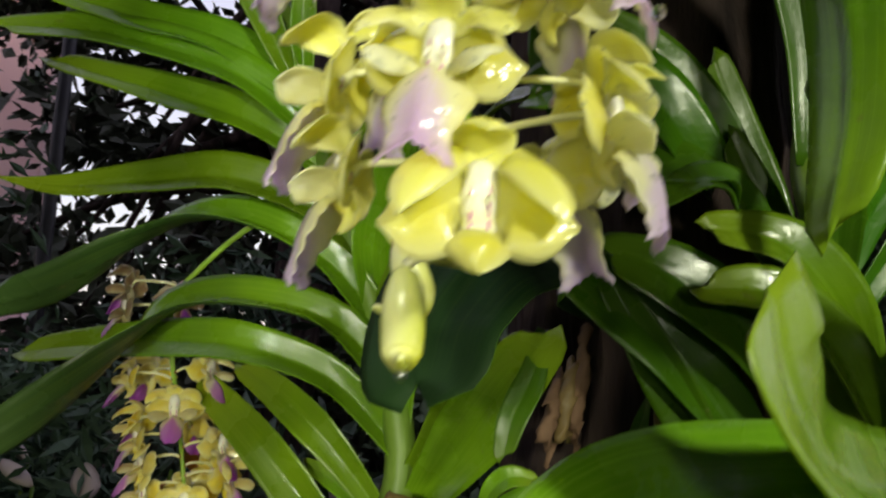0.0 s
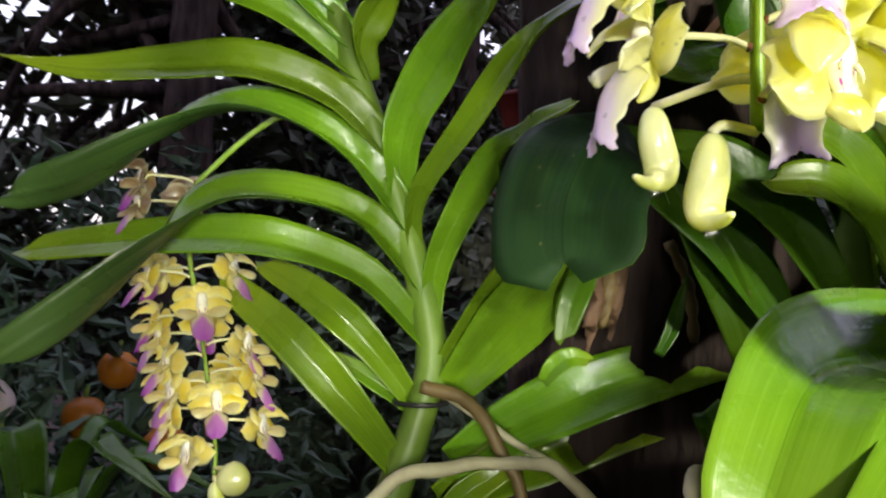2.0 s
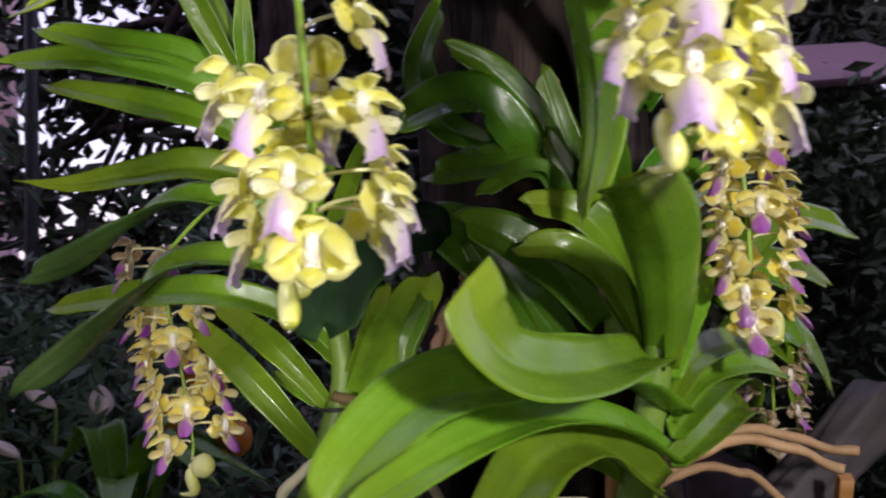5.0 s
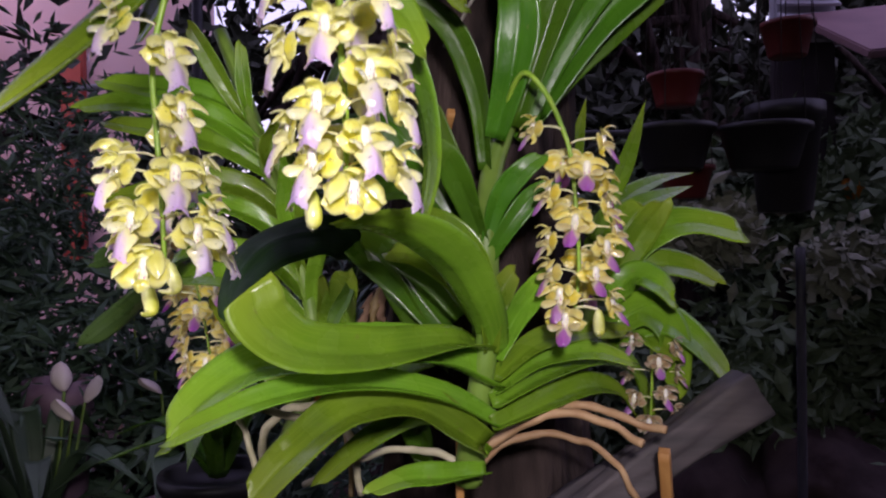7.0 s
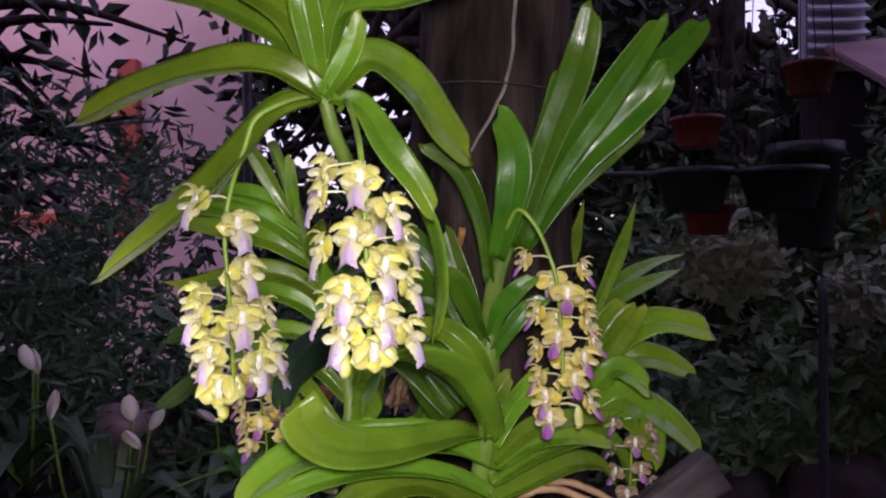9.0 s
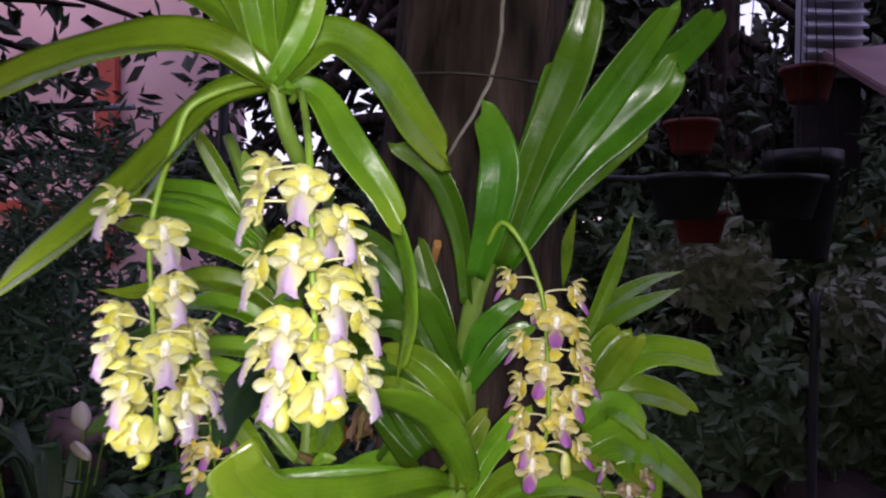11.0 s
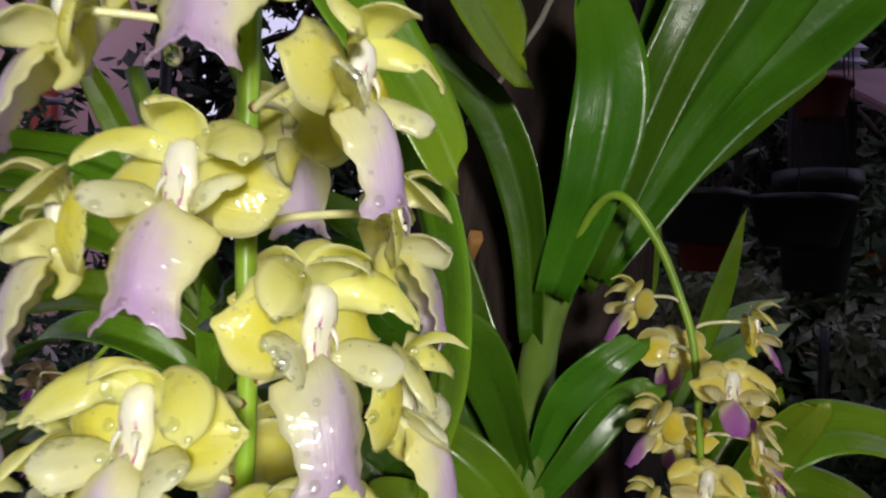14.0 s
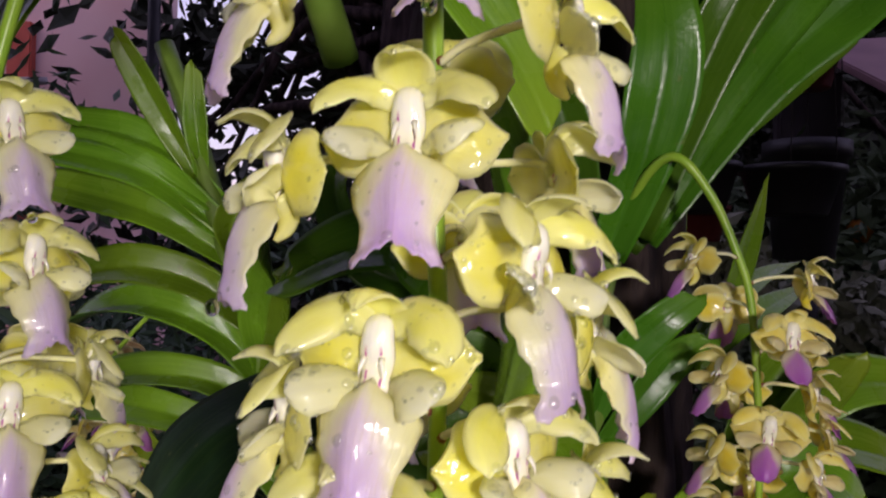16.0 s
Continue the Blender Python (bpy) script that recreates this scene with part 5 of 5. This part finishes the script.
part("wall", box_bm((3.2, 0.2, 4.2), 0.01, pose(-3.2, 5.6, 1.05)), PINK_WALL, house, "pink plaster wall", False)
part("door_frame", box_bm((0.16, 0.08, 1.6), 0.01, pose(-2.55, 5.46, 0.75)), RED_PAINT, house, "red painted frame", False)
part("window_sill", box_bm((0.9, 0.12, 0.08), 0.01, pose(-3.3, 5.45, 0.35)), RED_PAINT, house, "", False)

DARK_WALL = plain("dark_boards", (0.03, 0.022, 0.026), (0.055, 0.042, 0.05), 9, 0.8)
# white louvred house at the far corner
shed = thing("house", (1.62, 2.9, -1.05), "small white louvred house with a reddish roof", "house")
part("wall", box_bm((0.24, 0.06, 0.85), 0.01, pose(1.46, 2.9, 1.215)), WHITE_PAINT, shed, "white upper wall", False)
part("wall", box_bm((0.24, 0.05, 1.84), 0.01, pose(1.46, 2.9, -0.131)), DARK_WALL, shed, "dark lower wall", False)
for k in range(12):
    part("louvre", box_bm((0.23, 0.05, 0.012), 0.002, pose(1.46, 2.845, 0.83 + 0.05 * k, 35)), WHITE_PAINT, shed, "", False)
part("roof", box_bm((1.1, 0.5, 0.03), 0.005, pose(1.96, 2.62, 0.80, 30, -6, 0)), ROOF_TILE, shed, "faded red sheet roof", False)
for x in (1.75, 2.38):
    part("post", box_bm((0.05, 0.05, 1.78), 0.004, pose(x, 2.62, -0.17)), DARK_WALL, shed, "", False)


def pot(place, r, h, material, label, hang=0.0):
    p = thing("flower_pot", place, label, "flower pot", "garden pots")
    bm = bmesh.new()
    lathe(bm, [(r * 0.68, 0), (r * 0.72, 0.004), (r * 0.96, h * 0.86), (r * 1.06, h * 0.86), (r * 1.06, h), (r * 0.94, h), (r * 0.9, h * 0.8), (0.01, h * 0.8)], 24, Matrix.Translation(place))
    part("body", bm, material, p)
    if hang:
        for k in range(3):
            a = 2.1 * k
            bm = bmesh.new()
            tube(bm, [Vector(place) + Vector((r * math.cos(a), r * math.sin(a), h)), Vector(place) + Vector((0, 0, h + hang))], 0.0015, 6)
            part("hanger", bm, WIRE, p)
    return p


for x, y, z, r, h, m, lab in ((0.66, 2.0, 0.38, 0.07, 0.085, RED_POT, "dark red pot hanging under the added overhead sheet"), (1.06, 2.2, 0.56, 0.075, 0.10, RED_POT, "dark red pot hanging under the added overhead sheet"),
                              (0.72, 2.1, 0.14, 0.075, 0.09, RED_POT, "dark red pot hanging under the added overhead sheet"), (0.62, 1.9, 0.2, 0.10, 0.11, BLACK_POT, "black plastic pot hanging in the garden"),
                              (0.85, 1.9, 0.2, 0.11, 0.11, BLACK_POT, "black plastic pot hanging in the garden"), (1.0, 2.1, 0.1, 0.10, 0.3, BLACK_POT, "tall black hanging pot")):
    pot((x, y, z), r, h, m, lab, 2.28 - z - h)

bm = bmesh.new()
tube(bm, [Vector((1.118, 2.25, -1.1 + 0.1 * k)) for k in range(12)], 0.014, 10)
solo("steel_post", bm, STEEL, "grey steel post in the garden", "post", "steel posts")
bm = bmesh.new()
tube(bm, [Vector((-0.93, 2.4, -1.1 + 0.1 * k)) for k in range(35)], 0.018, 10)
near_post = solo("steel_post", bm, STEEL, "grey steel post in the garden", "post", "steel posts")
bm = bmesh.new()
tube(bm, [Vector((0.2 + 0.1 * k, 2.0, 0.31)) for k in range(5)], 0.008, 8)
solo("steel_rail", bm, STEEL, "thin pale horizontal steel rail", "rail")
bm = bmesh.new()
tube(bm, spline([(-3.0, 3.1, 0.58), (-1.97, 3.0, 0.622), (-1.67, 3.0, 0.644), (-1.3, 3.05, 0.67)], 30), 0.014, 8)
solo("water_hose", bm, WHITE_PAINT, "pale hose slung between the trees", "hose")


def fruit(place, r):
    f = thing("orange_fruit", place, "ripe orange fruit on a low bush", "fruit", "orange fruits")
    bm = bmesh.new()
    lathe(bm, [(0.02 * r, -r), (0.5 * r, -0.88 * r), (0.87 * r, -0.5 * r), (r, 0), (0.9 * r, 0.5 * r), (0.55 * r, 0.85 * r), (0.15 * r, 0.93 * r), (0.02 * r, 0.88 * r)], 20, Matrix.Translation(place))
    part("rind", bm, ORANGE, f)
    bm = bmesh.new()
    tube(bm, [Vector(place) + Vector((0, 0, 0.88 * r)), Vector(place) + Vector((0.004, 0, 1.5 * r))], 0.003, 6)
    part("stalk", bm, STEM, f)
    return f


low_fruit = [fruit(q, 0.032) for q in ((-0.381, 1.7, -0.17), (-0.417, 1.6, -0.23), (-0.299, 1.5, -0.262))]
fruit((1.476, 2.6, 0.20), 0.042)


def low_plant(place, seed, leaves, spathes, potted):
    """A potted broad-leaf plant with pale hooded flowers."""
    rng = random.Random(seed)
    p = thing("potted_plant", place, "dark broad-leaved pot plant with pale hooded flowers" if spathes else "dark broad-leaved pot plant", "pot plant", "pot plants")
    c = Vector(place)
    bm = bmesh.new()
    lathe(bm, [(0.06, -0.14), (0.085, -0.01), (0.095, -0.01), (0.095, 0.01), (0.08, 0.01), (0.08, -0.01), (0.01, -0.012)], 20, Matrix.Translation(c))
    part("pot", bm, potted, p)
    for k in range(leaves):
        a = rng.uniform(0, 6.28)
        r, h = rng.uniform(0.06, 0.17), rng.uniform(0.06, 0.2)
        d = Vector((math.cos(a), math.sin(a), 0))
        leaf(p, [c + d * 0.01, c + d * r * 0.6 + Vector((0, 0, h)), c + d * r + Vector((0, 0, h * 1.0)), c + d * (r + 0.07) + Vector((0, 0, h * 0.7))], rng.uniform(0.04, 0.07), tuple(Vector((0, 0, 1)) - d * 0.3), tip="point", material=LEAF_DARK if seed == 56 else POT_LEAF)
    for k in range(spathes):
        a = rng.uniform(0, 6.28)
        d = Vector((math.cos(a), math.sin(a), 0)) * rng.uniform(0.02, 0.12)
        top = c + d + Vector((0, 0, rng.uniform(0.2, 0.3)))
        bm = bmesh.new()
        tube(bm, spline([c, c + d * 0.7 + Vector((0, 0, 0.1)), top], 8), 0.003, 6)
        part("flower_stalk", bm, STEM, p)
        bm = bmesh.new()
        m = Matrix.Translation(top) @ turn("Z", rng.uniform(0, 360)) @ turn("X", rng.uniform(-30, 20)) @ Matrix.Scale(0.01, 4)
        shell(bm, [[m @ q for q in row] for row in petal_rows(6, 4, 40, 0.8, 0.45)], 0.0008)
        part("spathe", bm, SPATHE, p, "pale hooded spathe")


for k, (x, y, z, n, s) in enumerate(((-0.95, 1.5, -0.42, 9, 6), (-0.72, 1.4, -0.5, 10, 4), (-1.15, 1.7, -0.35, 8, 5), (-0.5, 1.5, -0.5, 9, 3), (-0.62, 1.75, -0.42, 8, 3), (-0.85, 1.2, -0.58, 9, 0), (-0.35, 1.25, -0.36, 8, 0))):
    low_plant((x, y, z), k + 50, n, s, MAUVE_POT if k % 2 else BLACK_POT)
bench = thing("plant_bench", (-0.75, 1.5, -1.05), "dark weathered bench under the pot plants", "bench")
for k in range(6):
    part("slat", box_bm((1.5, 0.09, 0.02), 0.003, pose(-0.75, 1.15 + 0.13 * k, -0.74)), WEATHERED, bench, "", False)
for x in (-1.4, -0.1):
    for y in (1.18, 1.78):
        part("leg", box_bm((0.04, 0.04, 0.31), 0.003, pose(x, y, -0.905)), WEATHERED, bench, "", False)


# ---- dim things across the path: boulders and a black nursery tray ----
def boulder(place, r, seed, label):
    bm = bmesh.new()
    bmesh.ops.create_icosphere(bm, subdivisions=4, radius=r)
    for v in bm.verts:
        d = v.co.normalized()
        v.co *= 1 + 0.28 * noise.noise(d * 1.6 + Vector((seed, 0, 0))) + 0.07 * noise.noise(d * 6 + Vector((seed, 3, 0)))
        v.co.z *= 0.8
    bmesh.ops.translate(bm, vec=Vector(place), verts=bm.verts)
    return solo("boulder", bm, STONE, label, "stone", "garden stones")


STONE = plain("mauve_stone", (0.035, 0.022, 0.022), (0.07, 0.045, 0.046), 14, 0.9, 0.8, 0.01)
boulder((0.92, 2.5, -0.86), 0.24, 3, "rounded mauve-brown garden boulder on the soil")
boulder((1.28, 2.45, -0.82), 0.27, 8, "rounded mauve-brown garden boulder on the soil")
boulder((0.62, 2.7, -0.92), 0.17, 12, "small mauve-brown garden stone on the soil")
boulder((1.7, 2.6, -0.9), 0.22, 5, "rounded mauve-brown garden boulder on the soil")
pot((-0.79, 1.62, -0.73), 0.065, 0.47, MAUVE_POT, "tall mauve glazed pot on the plant bench")
pot((-1.02, 1.66, -0.73), 0.06, 0.40, MAUVE_POT, "tall mauve glazed pot on the plant bench")

# ---- the trunk, the other orchids and the garden are drawn on a plan of their own: turn it to lie beside the fan plant ----
SWING = Matrix.Translation((-0.1672, 0.599, 0.0087)) @ turn("Z", 5.74) @ Matrix.Translation((0.17, -0.605, 0))
FAN_SIDE = [plant_b, fan_spike, fan_root_a, fan_root_b, fan_root_c, stem_tie, sky_tree, near_post, *low_fruit]
for ob in list(scene.collection.objects):
    if ob.parent is None and ob.type in {"MESH", "EMPTY"} and ob not in FAN_SIDE and not (ob.get("kind") == "structure"):
        ob.matrix_basis = SWING @ ob.matrix_basis
for ob in FAN_SIDE[:6]:
    ob.matrix_basis = Matrix.Translation((0.001, 0.0, 0.0025)) @ ob.matrix_basis
